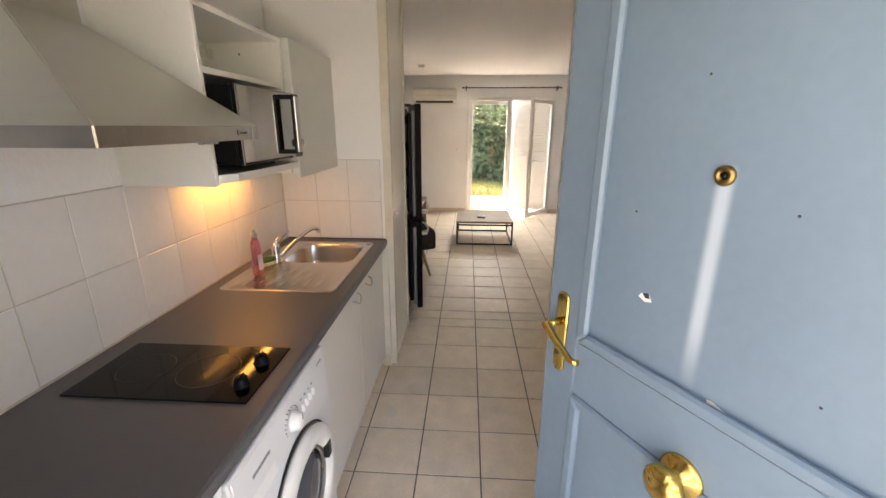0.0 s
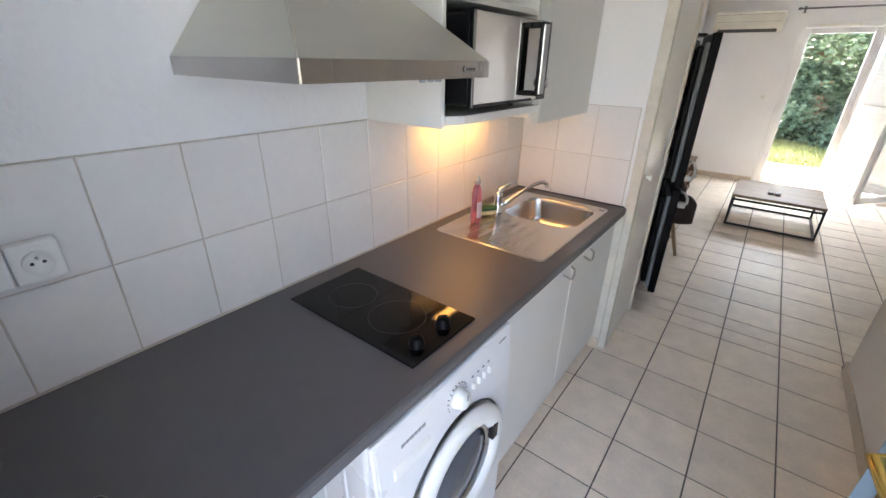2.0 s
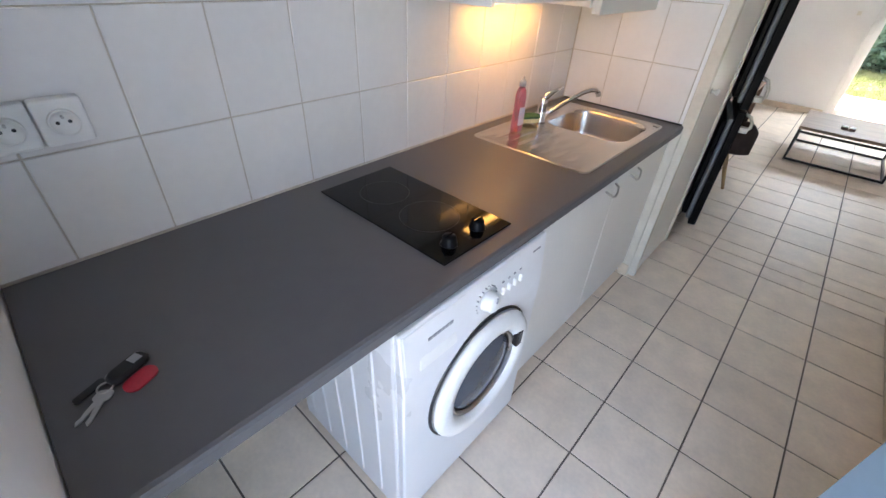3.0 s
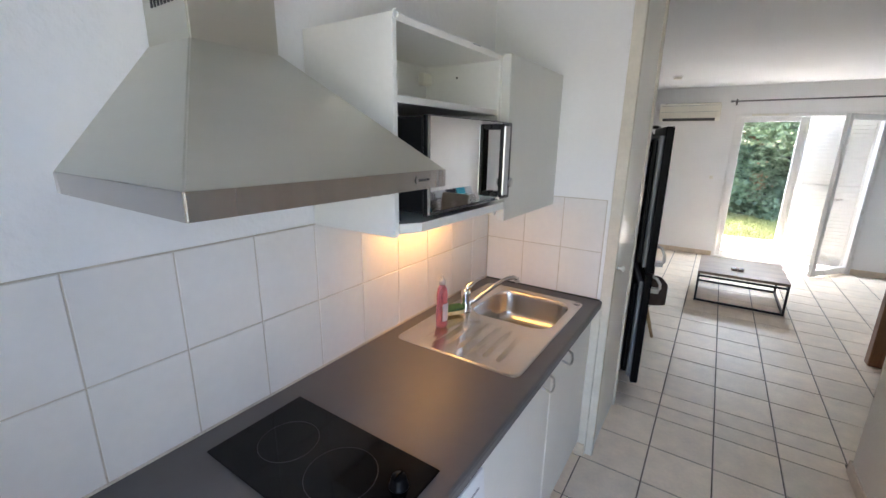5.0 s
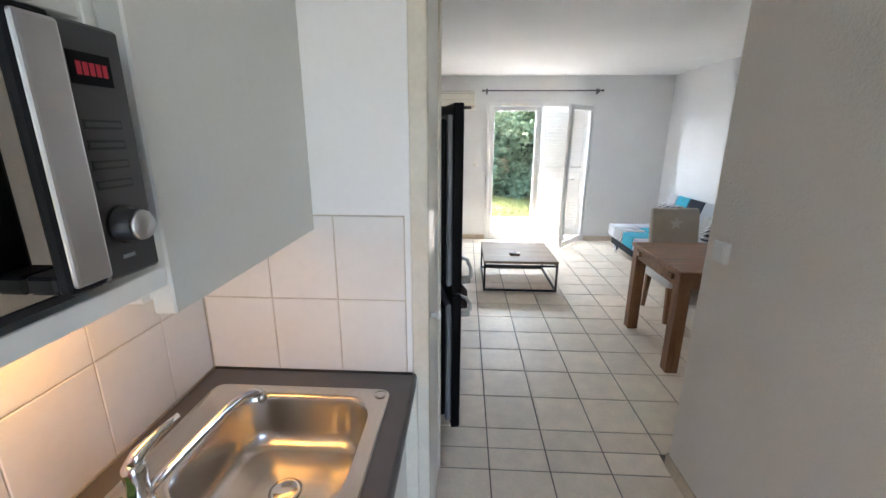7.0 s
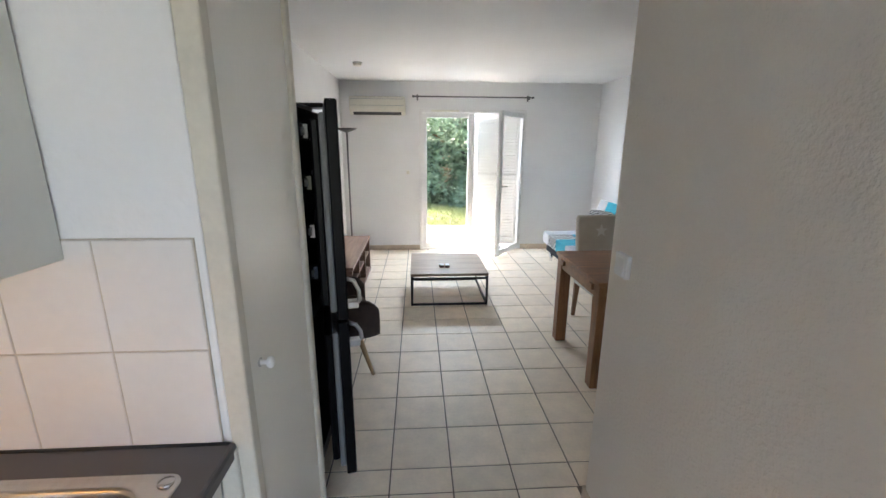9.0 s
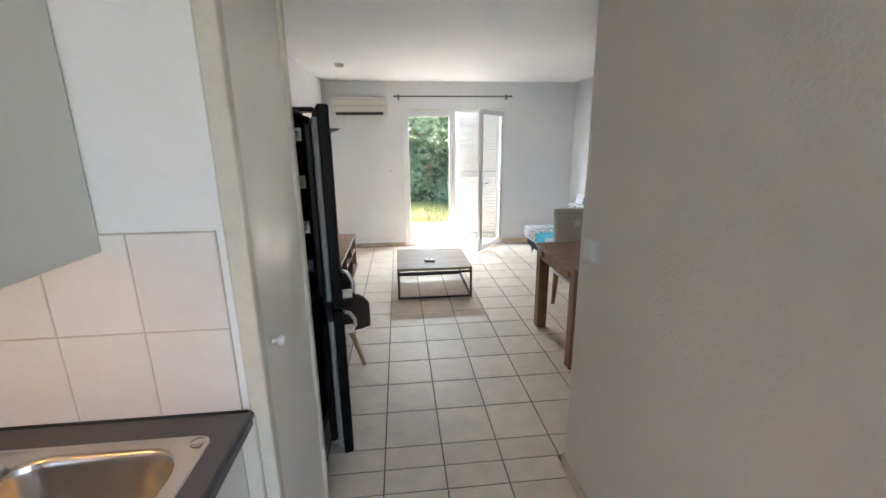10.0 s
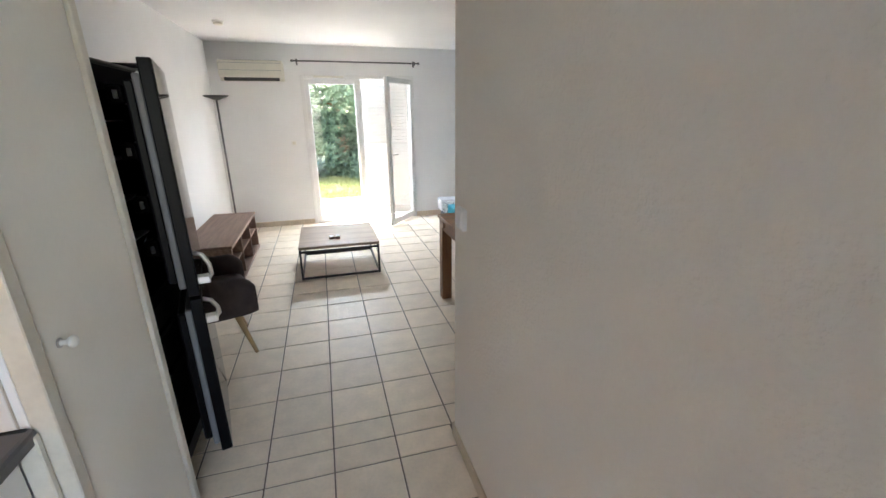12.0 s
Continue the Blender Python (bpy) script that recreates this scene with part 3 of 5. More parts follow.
def sink():
    s = thing("sink", (0.32, 5.88, 0.9), "stainless steel sink with a drainer, set in the worktop", "sink")
    # plate: outer edge, raised bead, then in to the bowl
    ox0, ox1, oy0, oy1 = 0.070, 0.589, 5.484, 6.280
    n = 7
    bowl = (0.168, 0.545, 5.880, 6.238)
    outer = [rrect(ox0 + e, ox1 - e, oy0 + e, oy1 - e, 0.030, z, n) for e, z in ((0, 0.9005), (0.002, 0.9045), (0.008, 0.9055), (0.014, 0.9030))]
    inner = [rrect(bowl[0] - e, bowl[1] + e, bowl[2] - e, bowl[3] + e, 0.085 + e, z, n) for e, z in ((0.014, 0.9030), (0.004, 0.9015), (0.0, 0.896), (-0.004, 0.880))]
    low = [rrect(bowl[0] + e, bowl[1] - e, bowl[2] + e, bowl[3] - e, r, z, n) for e, r, z in ((0.010, 0.080, 0.80), (0.020, 0.075, 0.765), (0.045, 0.060, 0.752), (0.10, 0.040, 0.750))]
    b = loops(outer + inner + low, cap=False)
    b.verts.ensure_lookup_table()
    k = len(outer[0])
    b.faces.new([b.verts[len(b.verts) - k + i] for i in range(k)])
    bmesh.ops.recalc_face_normals(b, faces=list(b.faces))
    part("bowl", b, SINKS, s)
    for i in range(7):
        x = 0.165 + i * 0.052
        y0, y1 = 5.545, 5.825 - abs(i - 3) * 0.012
        rings = []
        for y, w, hh in ((y0, 0.006, 0.0), (y0 + 0.02, 0.012, 0.0006), (y1 - 0.02, 0.013, 0.0006), (y1, 0.006, 0.0)):
            rings.append([Vector((x + (i - 3) * 0.004 * (y1 - y) / 0.3 + dx * w, y, 0.9030 + dz * hh)) for dx, dz in ((-1, -0.1), (-0.93, 0.8), (-0.8, 1), (-0.3, 1.0), (0.3, 1.0), (0.8, 1), (0.93, 0.8), (1, -0.1))])
        part("drainer_ridge", loops(rings, closed=False, cap=False), SINKS, s)
    dr = part("drain", lathe([(0, 0.040), (0.003, 0.040), (0.004, 0.030), (0.001, 0.026), (0.001, 0.002)], (0.355, 6.06, 0.7505)), CHROME, s, "round chrome strainer")
    part("tap_hole_cap", lathe([(0, 0.017), (0.003, 0.016), (0.004, 0.004)], (0.562, 6.252, 0.9035)), SINKS, s)
    return s


sink()


def tap():
    t = thing("tap", (0.165, 5.868, 0.9035), "chrome single-lever kitchen tap with a long spout", "tap")
    x, y = 0.165, 5.868
    part("body", lathe([(0, 0.026), (0.006, 0.026), (0.010, 0.021), (0.06, 0.020), (0.085, 0.022), (0.095, 0.021), (0.105, 0.014), (0.108, 0.003)], (x, y, 0.9035)), CHROME, t)
    part("spout", tube([(x + 0.012, y + 0.008, 0.935), (x + 0.035, y + 0.04, 0.958), (x + 0.075, y + 0.085, 0.998), (x + 0.115, y + 0.130, 1.034), (x + 0.138, y + 0.155, 1.046), (x + 0.155, y + 0.172, 1.047), (x + 0.164, y + 0.181, 1.037)], [0.011, 0.010, 0.0095, 0.0095, 0.010, 0.011, 0.011]), CHROME, t)
    part("lever", tube([(x, y, 1.000), (x + 0.004, y + 0.012, 1.016), (x + 0.020, y + 0.045, 1.035), (x + 0.040, y + 0.085, 1.050)], [0.018, 0.015, 0.009, 0.006]), CHROME, t)
    part("aerator", cyl((x + 0.164, y + 0.181, 1.039), (x + 0.168, y + 0.185, 1.022), 0.011), NICKEL, t)
    return t


tap()


def soap_bottle():
    b = thing("soap_bottle", (0.168, 5.668, 0.9035), "clear bottle of pink washing-up liquid on the drainer", "bottle")
    x, y, z = 0.168, 5.668, 0.9062
    rings = []
    for h, rx, ry in ((0, 0.019, 0.026), (0.004, 0.023, 0.030), (0.06, 0.023, 0.029), (0.10, 0.020, 0.026), (0.140, 0.021, 0.027), (0.165, 0.018, 0.022), (0.178, 0.012, 0.013), (0.184, 0.011, 0.011)):
        rings.append([Vector((x + rx * math.cos(a), y + ry * math.sin(a), z + h)) for a in (2 * math.pi * k / 28 for k in range(28))])
    part("bottle", loops(rings), PINKB, b)
    part("cap", lathe([(0, 0.014), (0.018, 0.014), (0.022, 0.010), (0.026, 0.006), (0.036, 0.0055), (0.038, 0.002)], (x, y, z + 0.184)), PLASTG, b, "translucent grey push cap")
    part("label", loops([[Vector((x + 0.0236 * math.cos(a), y + 0.0302 * math.sin(a), z + h)) for a in (radians(-45 + 80 * k / 12) for k in range(13))] for h in (0.030, 0.105)], closed=False, cap=False), LABELW, b, "pale printed paper label")
    return b


soap_bottle()


def sponge():
    s = thing("sponge", (0.139, 5.795, 0.9035), "yellow sponge with a green scouring side", "sponge", rz=-32)
    def slab(z0, z1):
        rings = []
        for z, e in ((z0, 0.002), (z0 + 0.002, 0), (z1 - 0.002, 0), (z1, 0.002)):
            ring = rrect(-0.032 + e, 0.032 - e, -0.05 + e, 0.05 - e, 0.010, z)
            rings.append([Vector((p.x * (1 - 0.18 * math.cos(p.y * 32)), p.y, p.z + 0.010 * (p.y / 0.05) ** 2)) for p in ring])
        return loops(rings)
    part("foam", slab(0.003, 0.021), SPONGE, s, local=True)
    part("scourer", slab(0.0212, 0.030), GREEN, s, "green abrasive pad", local=True)
    return s


sponge()


def washing_machine():
    m = thing("washing_machine", (0.37, 4.845, 0), "white front-loading washing machine under the worktop", "washing machine")
    x1, y0, y1 = 0.635, 4.548, 5.148
    part("casing", B(0.10, x1, y0, y1, 0.015, 0.848, 0.010, 2), ENAMEL, m)
    for i in range(5):
        xx = 0.17 + i * 0.095
        part("side_rib", loops([[Vector((xx + dx, y0 - dy, z)) for dx, dy in ((-0.010, -0.002), (-0.004, 0.004), (0.004, 0.004), (0.010, -0.002))] for z in (0.06, 0.80)], closed=False, cap=False, smooth=False), ENAMEL, m)
    front = part("front_panel", prism([(x1 + 0.001, 0.02), (0.658, 0.022), (0.662, 0.60), (0.664, 0.655), (0.650, 0.845), (x1 + 0.001, 0.846)], 'y', y0 + 0.002, y1 - 0.002, 0.004), ENAMEL, m)
    # drawer with grip
    dr = part("drawer", prism([(0.651, 0.700), (0.6625, 0.690), (0.6525, 0.838), (0.640, 0.838)], 'y', y0 + 0.012, 4.768, 0.002), ENAMEL, m)
    part("grip", prism([(0.6600, 0.700), (0.6660, 0.704), (0.6645, 0.722), (0.6585, 0.742)], 'y', y0 + 0.055, 4.735, 0.003), PLASTW, dr, "shallow white drawer grip")
    for i, (a, bb) in enumerate(((4.605, 4.618), (4.621, 4.632), (4.635, 4.648), (4.651, 4.660), (4.663, 4.674), (4.677, 4.690))):
        part("logo_mark", B(0.6560, 0.6580, a + 0.03, bb + 0.03, 0.778, 0.787, 0), PLASTG, dr)
    kn = part("dial", lathe([(0, 0.030), (0.006, 0.030), (0.010, 0.028), (0.026, 0.025), (0.030, 0.022), (0.031, 0.003)], (0.658, 4.855, 0.764), (1, 0, 0.05), 32), PLASTW, m, "white programme dial")
    part("dial_pointer", B(0.6885, 0.692, 4.852, 4.858, 0.772, 0.792, 0.001), PLASTG, kn)
    for k in range(14):
        a = radians(-120 + 240 * k / 13)
        yy, zz = 4.855 + 0.043 * math.sin(a), 0.764 + 0.043 * math.cos(a)
        part("dial_mark", B(0.652, 0.6595, yy - 0.0018, yy + 0.0018, zz - 0.0006, zz + 0.0006, 0), PLASTG, m)
    for i in range(4):
        y = 4.922 + i * 0.028
        part("button", B(0.655, 0.667, y, y + 0.010, 0.742, 0.766, 0.003), PLASTW, m)
        part("button_mark", B(0.652, 0.6572, y + 0.002, y + 0.010, 0.780, 0.785, 0), PLASTG, m)
    part("brand_mark", B(0.650, 0.6535, 5.075, 5.115, 0.805, 0.812, 0), PLASTG, m)
    # round door
    c = (0.660, 4.866, 0.472)
    ring = part("door", lathe([(0.008, 0.214), (0.018, 0.218), (0.028, 0.213), (0.035, 0.200), (0.037, 0.180), (0.033, 0.160), (0.016, 0.150), (-0.002, 0.149)], c, (1, 0, 0), 56), PLASTW, m, "round white door ring")
    # black ring paints the shadow in the gap round the door
    part("shadow_gap", lathe([(-0.004, 0.226), (0.006, 0.226), (0.008, 0.2195), (-0.004, 0.2195)], c, (1, 0, 0), 56), BLACKP, ring, "black ring drawn as the shadow gap round the door")
    part("door_glass", lathe([(0.008, 0.1375), (0.012, 0.125), (0.016, 0.095), (0.019, 0.050), (0.020, 0.004)], c, (1, 0, 0), 48), DRUMGL, ring, "dark domed glass")
    part("inner_rim", lathe([(0.010, 0.1488), (0.020, 0.1482), (0.018, 0.141), (0.010, 0.138)], c, (1, 0, 0), 48), NICKEL, ring)
    part("door_handle", B(0.676, 0.698, 5.004, 5.034, 0.49, 0.555, 0.005, 2), BLACKP, ring, "black recessed latch")
    for y in (4.60, 5.09):
        for x in (0.15, 0.60):
            part("foot", cyl((x, y, 0), (x, y, 0.018), 0.02, n=16), BLACKP, m)
    return m


washing_machine()


def bow_handle(x, y, z, w=0.085):
    return tube([(x, y - w / 2, z + 0.012), (x + 0.018, y - w / 2 + 0.004, z + 0.004), (x + 0.026, y - w / 4, z - 0.010), (x + 0.028, y, z - 0.014), (x + 0.026, y + w / 4, z - 0.006), (x + 0.018, y + w / 2 - 0.004, z + 0.012), (x, y + w / 2, z + 0.020)], 0.0045, 10)


def base_cabinet(y0, y1, hy, label):
    c = thing("base_cabinet", (0.31, (y0 + y1) / 2, 0), label, "cabinet", "base cabinets under the sink")
    body = B(0.02, 0.595, y0, y0 + 0.018, 0.095, 0.860, 0.001)
    B(0.02, 0.595, y1 - 0.018, y1, 0.095, 0.860, 0.001, bm=body)
    B(0.02, 0.595, y0 + 0.018, y1 - 0.018, 0.095, 0.113, 0.001, bm=body)
    B(0.02, 0.028, y0 + 0.018, y1 - 0.018, 0.113, 0.860, 0.001, bm=body)
    part("body", body, MELA, c)
    d = part("door", B(0.597, 0.616, y0 + 0.002, y1 - 0.002, 0.085, 0.855, 0.003), MELA, c)
    part("handle", bow_handle(0.616, hy, 0.775), NICKEL, d, "satin bow handle")
    part("plinth", B(0.560, 0.576, y0, y1, 0.0, 0.094, 0.002), SKIRT, c, "beige tiled plinth")


base_cabinet(5.165, 5.765, 5.70, "white base cabinet with one door, beside the washing machine")
base_cabinet(5.767, 6.352, 5.935, "white base cabinet with one door, at the end wall")


def hood():
    h = thing("cooker_hood", (0.25, 4.885, 1.545), "stainless steel pyramid cooker hood over the hob", "cooker hood")
    y0, y1, d = 4.597, 5.186, 0.493
    n0, n1, nd = 4.790, 4.985, 0.175
    def ring(a, b, x, z, e=0.0):
        return [Vector((0.002, a + e, z)), Vector((x - e, a + e, z)), Vector((x - e, b - e, z)), Vector((0.002, b - e, z))]
    rim = loops([ring(y0, y1, d, 1.547), ring(y0, y1, d, 1.586)], cap=False, smooth=False)
    bmesh.ops.bevel(rim, geom=[e for e in rim.edges if not e.is_boundary], offset=0.003, segments=2, affect='EDGES')
    part("rim", rim, STEELS, h, "smoother steel band")
    band = loops([ring(y0, y1, d, 1.5865, 0.001), ring(n0, n1, nd, 1.832)], cap=False, smooth=False)
    bmesh.ops.bevel(band, geom=[e for e in band.edges if not e.is_boundary], offset=0.003, segments=2, affect='EDGES')
    part("canopy", band, STEEL, h)
    neck = loops([ring(n0 + 0.002, n1 - 0.002, nd - 0.002, 1.826), ring(n0 + 0.002, n1 - 0.002, nd - 0.002, CEILZ - 0.002)], cap=False, smooth=False)
    bmesh.ops.bevel(neck, geom=[e for e in neck.edges if not e.is_boundary], offset=0.003, segments=2, affect='EDGES')
    ch = part("chimney", neck, STEEL, h)
    for r in range(3):
        for i in range(8):
            part("vent_slot", B(0.040 + i * 0.014, 0.047 + i * 0.014, n0 + 0.0005, n0 + 0.0025, 1.90 + r * 0.055, 1.945 + r * 0.055, 0), INK, ch)
    under = B(0.004, d - 0.004, y0 + 0.004, y1 - 0.004, 1.551, 1.556, 0)
    part("underside", under, STEEL, h)
    for a, b in ((y0 + 0.05, 4.875), (4.89, y1 - 0.05)):
        part("grease_filter", B(0.06, 0.40, a, b, 1.544, 1.5505, 0.003), NICKEL, h, "metal mesh grease filter")
    for y in (4.955, 4.985, 5.015):
        part("button", B(0.44, 0.455, y, y + 0.016, 1.538, 1.5505, 0.003), PLASTG, h)
    arc = [(d + 0.0004, 5.072 - 0.007 * math.sin(a), 1.568 + 0.007 * math.cos(a)) for a in (radians(20 + 140 * k / 8) for k in range(9))]
    part("logo_mark", tube(arc, 0.0011, 6), INK, h)
    for k in range(7):
        part("logo_mark", B(d - 0.001, d + 0.0006, 5.078 + k * 0.006, 5.0805 + k * 0.006, 1.5645, 1.5705, 0), INK, h)
    return h


hood()


def wall_cabinets():
    y0, y1 = 5.188, 5.795
    c = thing("wall_cabinet", (0.165, (y0 + y1) / 2, 1.395), "open white wall cabinet with a shelf above the microwave", "cabinet")
    part("side_panel", B(0.002, 0.330, y0, y0 + 0.018, 1.393, 1.950, 0.0015), MELA, c)
    part("side_panel", B(0.002, 0.330, y1 - 0.018, y1, 1.375, 1.950, 0.0015), MELA, c)
    part("top_panel", B(0.002, 0.330, y0 + 0.018, y1 - 0.018, 1.932, 1.950, 0.001), MELA, c)
    part("shelf", B(0.002, 0.325, y0 + 0.018, y1 - 0.018, 1.745, 1.765, 0.0015), MELA, c)
    part("bottom_shelf", prism([(0.002, y0 + 0.0185), (0.332, y0 + 0.0185), (0.365, y0 + 0.075), (0.365, y1 - 0.006), (0.336, y1 - 0.006), (0.332, y1 - 0.0185), (0.002, y1 - 0.0185)], 'z', 1.402, 1.430, 0.0015), MELA, c)
    part("back_panel", B(0.002, 0.006, y0 + 0.018, y1 - 0.018, 1.43, 1.932, 0), MELA, c)
    part("hanger", B(0.0065, 0.035, y1 - 0.075, y1 - 0.0185, 1.862, 1.905, 0.004), ACW, c, "small ivory hanging bracket")
    part("screw_hole", cyl((0.15, y1 - 0.0178, 1.885), (0.15, y1 - 0.0192, 1.885), 0.004, n=10), INK, c)
    ringp = [(0.332, y0 + 0.012 + 0.010 * math.cos(a), 1.945 + 0.010 * math.sin(a)) for a in (2 * math.pi * k / 16 for k in range(17))]
    part("hook_eye", tube(ringp, 0.0022, 8), PLASTW, c)
    part("hinge_plate", B(0.30, 0.325, 5.60, 5.64, 1.9502, 1.956, 0.002), PLASTG, c)

    k = thing("wall_cabinet", (0.165, 6.08, 1.37), "white wall cabinet with a closed grey-white door", "cabinet")
    ya, yb = y1 + 0.001, END - 0.006
    body = B(0.002, 0.330, ya, ya + 0.018, 1.375, 1.950, 0.001)
    B(0.002, 0.330, yb - 0.018, yb, 1.375, 1.950, 0.001, bm=body)
    B(0.002, 0.330, ya + 0.018, yb - 0.018, 1.375, 1.393, 0.001, bm=body)
    B(0.002, 0.330, ya + 0.018, yb - 0.018, 1.932, 1.950, 0.001, bm=body)
    part("body", body, MELA, k)
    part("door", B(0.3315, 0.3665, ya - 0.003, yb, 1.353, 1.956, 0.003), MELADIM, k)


wall_cabinets()


def strip_lamp():
    s = thing("strip_lamp", (0.095, 5.70, 1.375), "slim white strip lamp glowing warm under the cabinet", "lamp")
    part("housing", B(0.065, 0.125, 5.47, 5.93, 1.3795, 1.4005, 0.004), PLASTW, s)
    part("diffuser", B(0.071, 0.119, 5.48, 5.92, 1.374, 1.3793, 0.003), glow("warm_diffuser", (1.0, 0.55, 0.18), 1.2), s, "glowing warm tube cover")


strip_lamp()


def microwave():
    m = thing("microwave", (0.22, 5.49, 1.43), "black microwave with a mirrored door and chrome handle", "microwave")
    y0, y1, xf, z0, z1 = 5.214, 5.714, 0.419, 1.459, 1.716
    part("casing", B(0.02, xf - 0.018, y0 + 0.004, y1 - 0.004, z0 + 0.004, z1 - 0.004, 0.006), FRIDGEB, m)
    d = part("door", B(xf - 0.017, xf - 0.0025, y0, 5.640, z0, z1, 0.003), FRIDGEB, m, "microwave door with mirrored glass")
    part("mirror", B(xf - 0.0024, xf, y0 + 0.003, 5.637, z0 + 0.003, z1 - 0.003, 0), MIRRORG, d, "brownish mirrored glass")
    part("door_edge", B(xf + 0.0005, xf + 0.003, y0 + 0.002, y0 + 0.008, z0 + 0.003, z1 - 0.003, 0.001), TAUPE, d, "dull taupe edge strip")
    part("door_edge", B(xf + 0.0005, xf + 0.002, y0 + 0.009, 5.60, z0 + 0.002, z0 + 0.010, 0.0005), BLACKP, d)
    # upright handle that stands off the door, black with a silver face
    ya, yb, xa, xb, za, zb = 5.560, 5.597, xf + 0.0005, xf + 0.043, 1.478, 1.706
    bar = B(xb - 0.015, xb, ya, yb, za, zb, 0.004, 2)
    for z in (za, zb - 0.017):
        B(xa, xb - 0.0145, ya, yb, z, z + 0.017, 0.003, bm=bar)
    hnd = part("handle", bar, FRIDGEB, d, "black upright handle with a silver face")
    part("handle_face", B(xb - 0.004, xb + 0.004, ya + 0.002, yb + 0.001, za + 0.006, zb - 0.006, 0.003, 2), SATIN, hnd, "satin silver front strip")
    p = part("control_panel", B(xf - 0.017, xf - 0.001, 5.642, y1 + 0.002, z0, z1, 0.003), GREYPAN, m, "dark control panel")
    dp = part("display", B(xf - 0.0005, xf + 0.0006, 5.648, 5.696, 1.658, 1.688, 0), FRIDGEB, p, "dark display with red figures")
    for i in range(5):
        part("figure", B(xf + 0.0007, xf + 0.0010, 5.655 + i * 0.0075, 5.6605 + i * 0.0075, 1.667, 1.679, 0), REDLED, dp)
    for i in range(4):
        k = part("key", B(xf - 0.0005, xf + 0.0008, 5.650, 5.696, 1.616 - i * 0.020, 1.626 - i * 0.020, 0.0004), BLACKP, p)
        part("key_face", B(xf + 0.0009, xf + 0.0013, 5.652, 5.694, 1.6188 - i * 0.020, 1.6232 - i * 0.020, 0), GREYPAN, k)
    kn = part("dial", lathe([(0, 0.0215), (0.004, 0.021), (0.006, 0.0175), (0.020, 0.0165)], (xf, 5.672, 1.517), (1, 0, 0), 28), BLACKP, p, "round dial with a silver cap")
    part("dial_cap", lathe([(0.0205, 0.0165), (0.025, 0.0155), (0.026, 0.003)], (xf, 5.672, 1.517), (1, 0, 0), 28), SATIN, kn, "silver cap")
    part("brand_mark", B(xf - 0.0005, xf + 0.0004, 5.664, 5.680, 1.480, 1.484, 0), PLASTG, p)
    for y in (y0 + 0.03, y1 - 0.03):
        for x in (0.06, 0.29):
            part("foot", cyl((x, y, 1.430), (x, y, z0 + 0.006), 0.011, n=14), BLACKP, m)


microwave()


def socket(y, z):
    s = thing("wall_socket", (0.012, y, z), "white surface-mounted wall socket on the tiles", "socket", "sockets above the worktop")
    part("box", B(0.008, 0.040, y - 0.040, y + 0.040, z - 0.043, z + 0.043, 0.006, 2), PLASTW, s)
    f = part("face", lathe([(0, 0.025), (0.009, 0.025), (0.010, 0.0235), (0.009, 0.0215), (0.0008, 0.0205), (0.0008, 0.002)], (0.0402, y, z), (1, 0, 0), 28), PLASTW, s)
    for dy in (-0.0095, 0.0095):
        part("pin_hole", cyl((0.0405, y + dy, z), (0.0418, y + dy, z), 0.0034, n=10), INK, f)
    part("earth_pin", cyl((0.0405, y, z + 0.011), (0.052, y, z + 0.011), 0.0026, n=10), NICKEL, f)


socket(4.170, 1.206)
socket(4.252, 1.206)


def keys():
    k = thing("key_fob", (0.431, 4.123, 0.9), "black car key fob with keys and a red tag", "keys", rz=24)
    part("fob", loops([[Vector((p.x, p.y, z)) for p in rrect(-0.016 + e, 0.016 - e, -0.005 + e, 0.062 - e, 0.012, 0)] for z, e in ((0.001, 0.003), (0.005, 0), (0.011, 0), (0.015, 0.004))]), BLACKP, k, local=True)
    part("fob_button", B(-0.009, 0.009, 0.035, 0.052, 0.0148, 0.0165, 0.002), PLASTG, k, local=True)
    part("tag", loops([[Vector((0.034 + p.x, 0.022 + p.y, z)) for p in rrect(-0.016, 0.016, -0.027, 0.027, 0.015, 0)] for z in (0.001, 0.005)]), RED, k, "round red leather tag", local=True)
    part("ring", tube([(0.011 * math.cos(a), -0.012 + 0.011 * math.sin(a), 0.006) for a in (2 * math.pi * i / 18 for i in range(19))], 0.0015, 8), NICKEL, k, local=True)
    for ang in (27, 14):
        r = Matrix.Rotation(radians(ang), 3, 'Z')
        b = loops([[r @ Vector((p.x, -0.022 + p.y, z + (0.002 if ang > 20 else 0))) for p in rrect(-0.011, 0.011, -0.013, 0.008, 0.007, 0)] for z in (0.001, 0.003)])
        merge(b, prism([tuple((r @ Vector((x, y, 0)))[:2]) for x, y in ((-0.004, -0.033), (0.004, -0.033), (0.004, -0.072), (0.001, -0.078), (-0.004, -0.072), (-0.0025, -0.062), (-0.004, -0.055))], 'z', 0.001 + (0.002 if ang > 20 else 0), 0.003 + (0.002 if ang > 20 else 0)))
        part("key", b, NICKEL, k, "flat nickel key", local=True)
    part("black_strap", loops([[Vector((p.x - 0.020, p.y - 0.022, z)) for p in rrect(-0.007, 0.007, -0.026, 0.022, 0.005, 0)] for z in (0.001, 0.004)]), BLACKP, k, local=True)


keys()


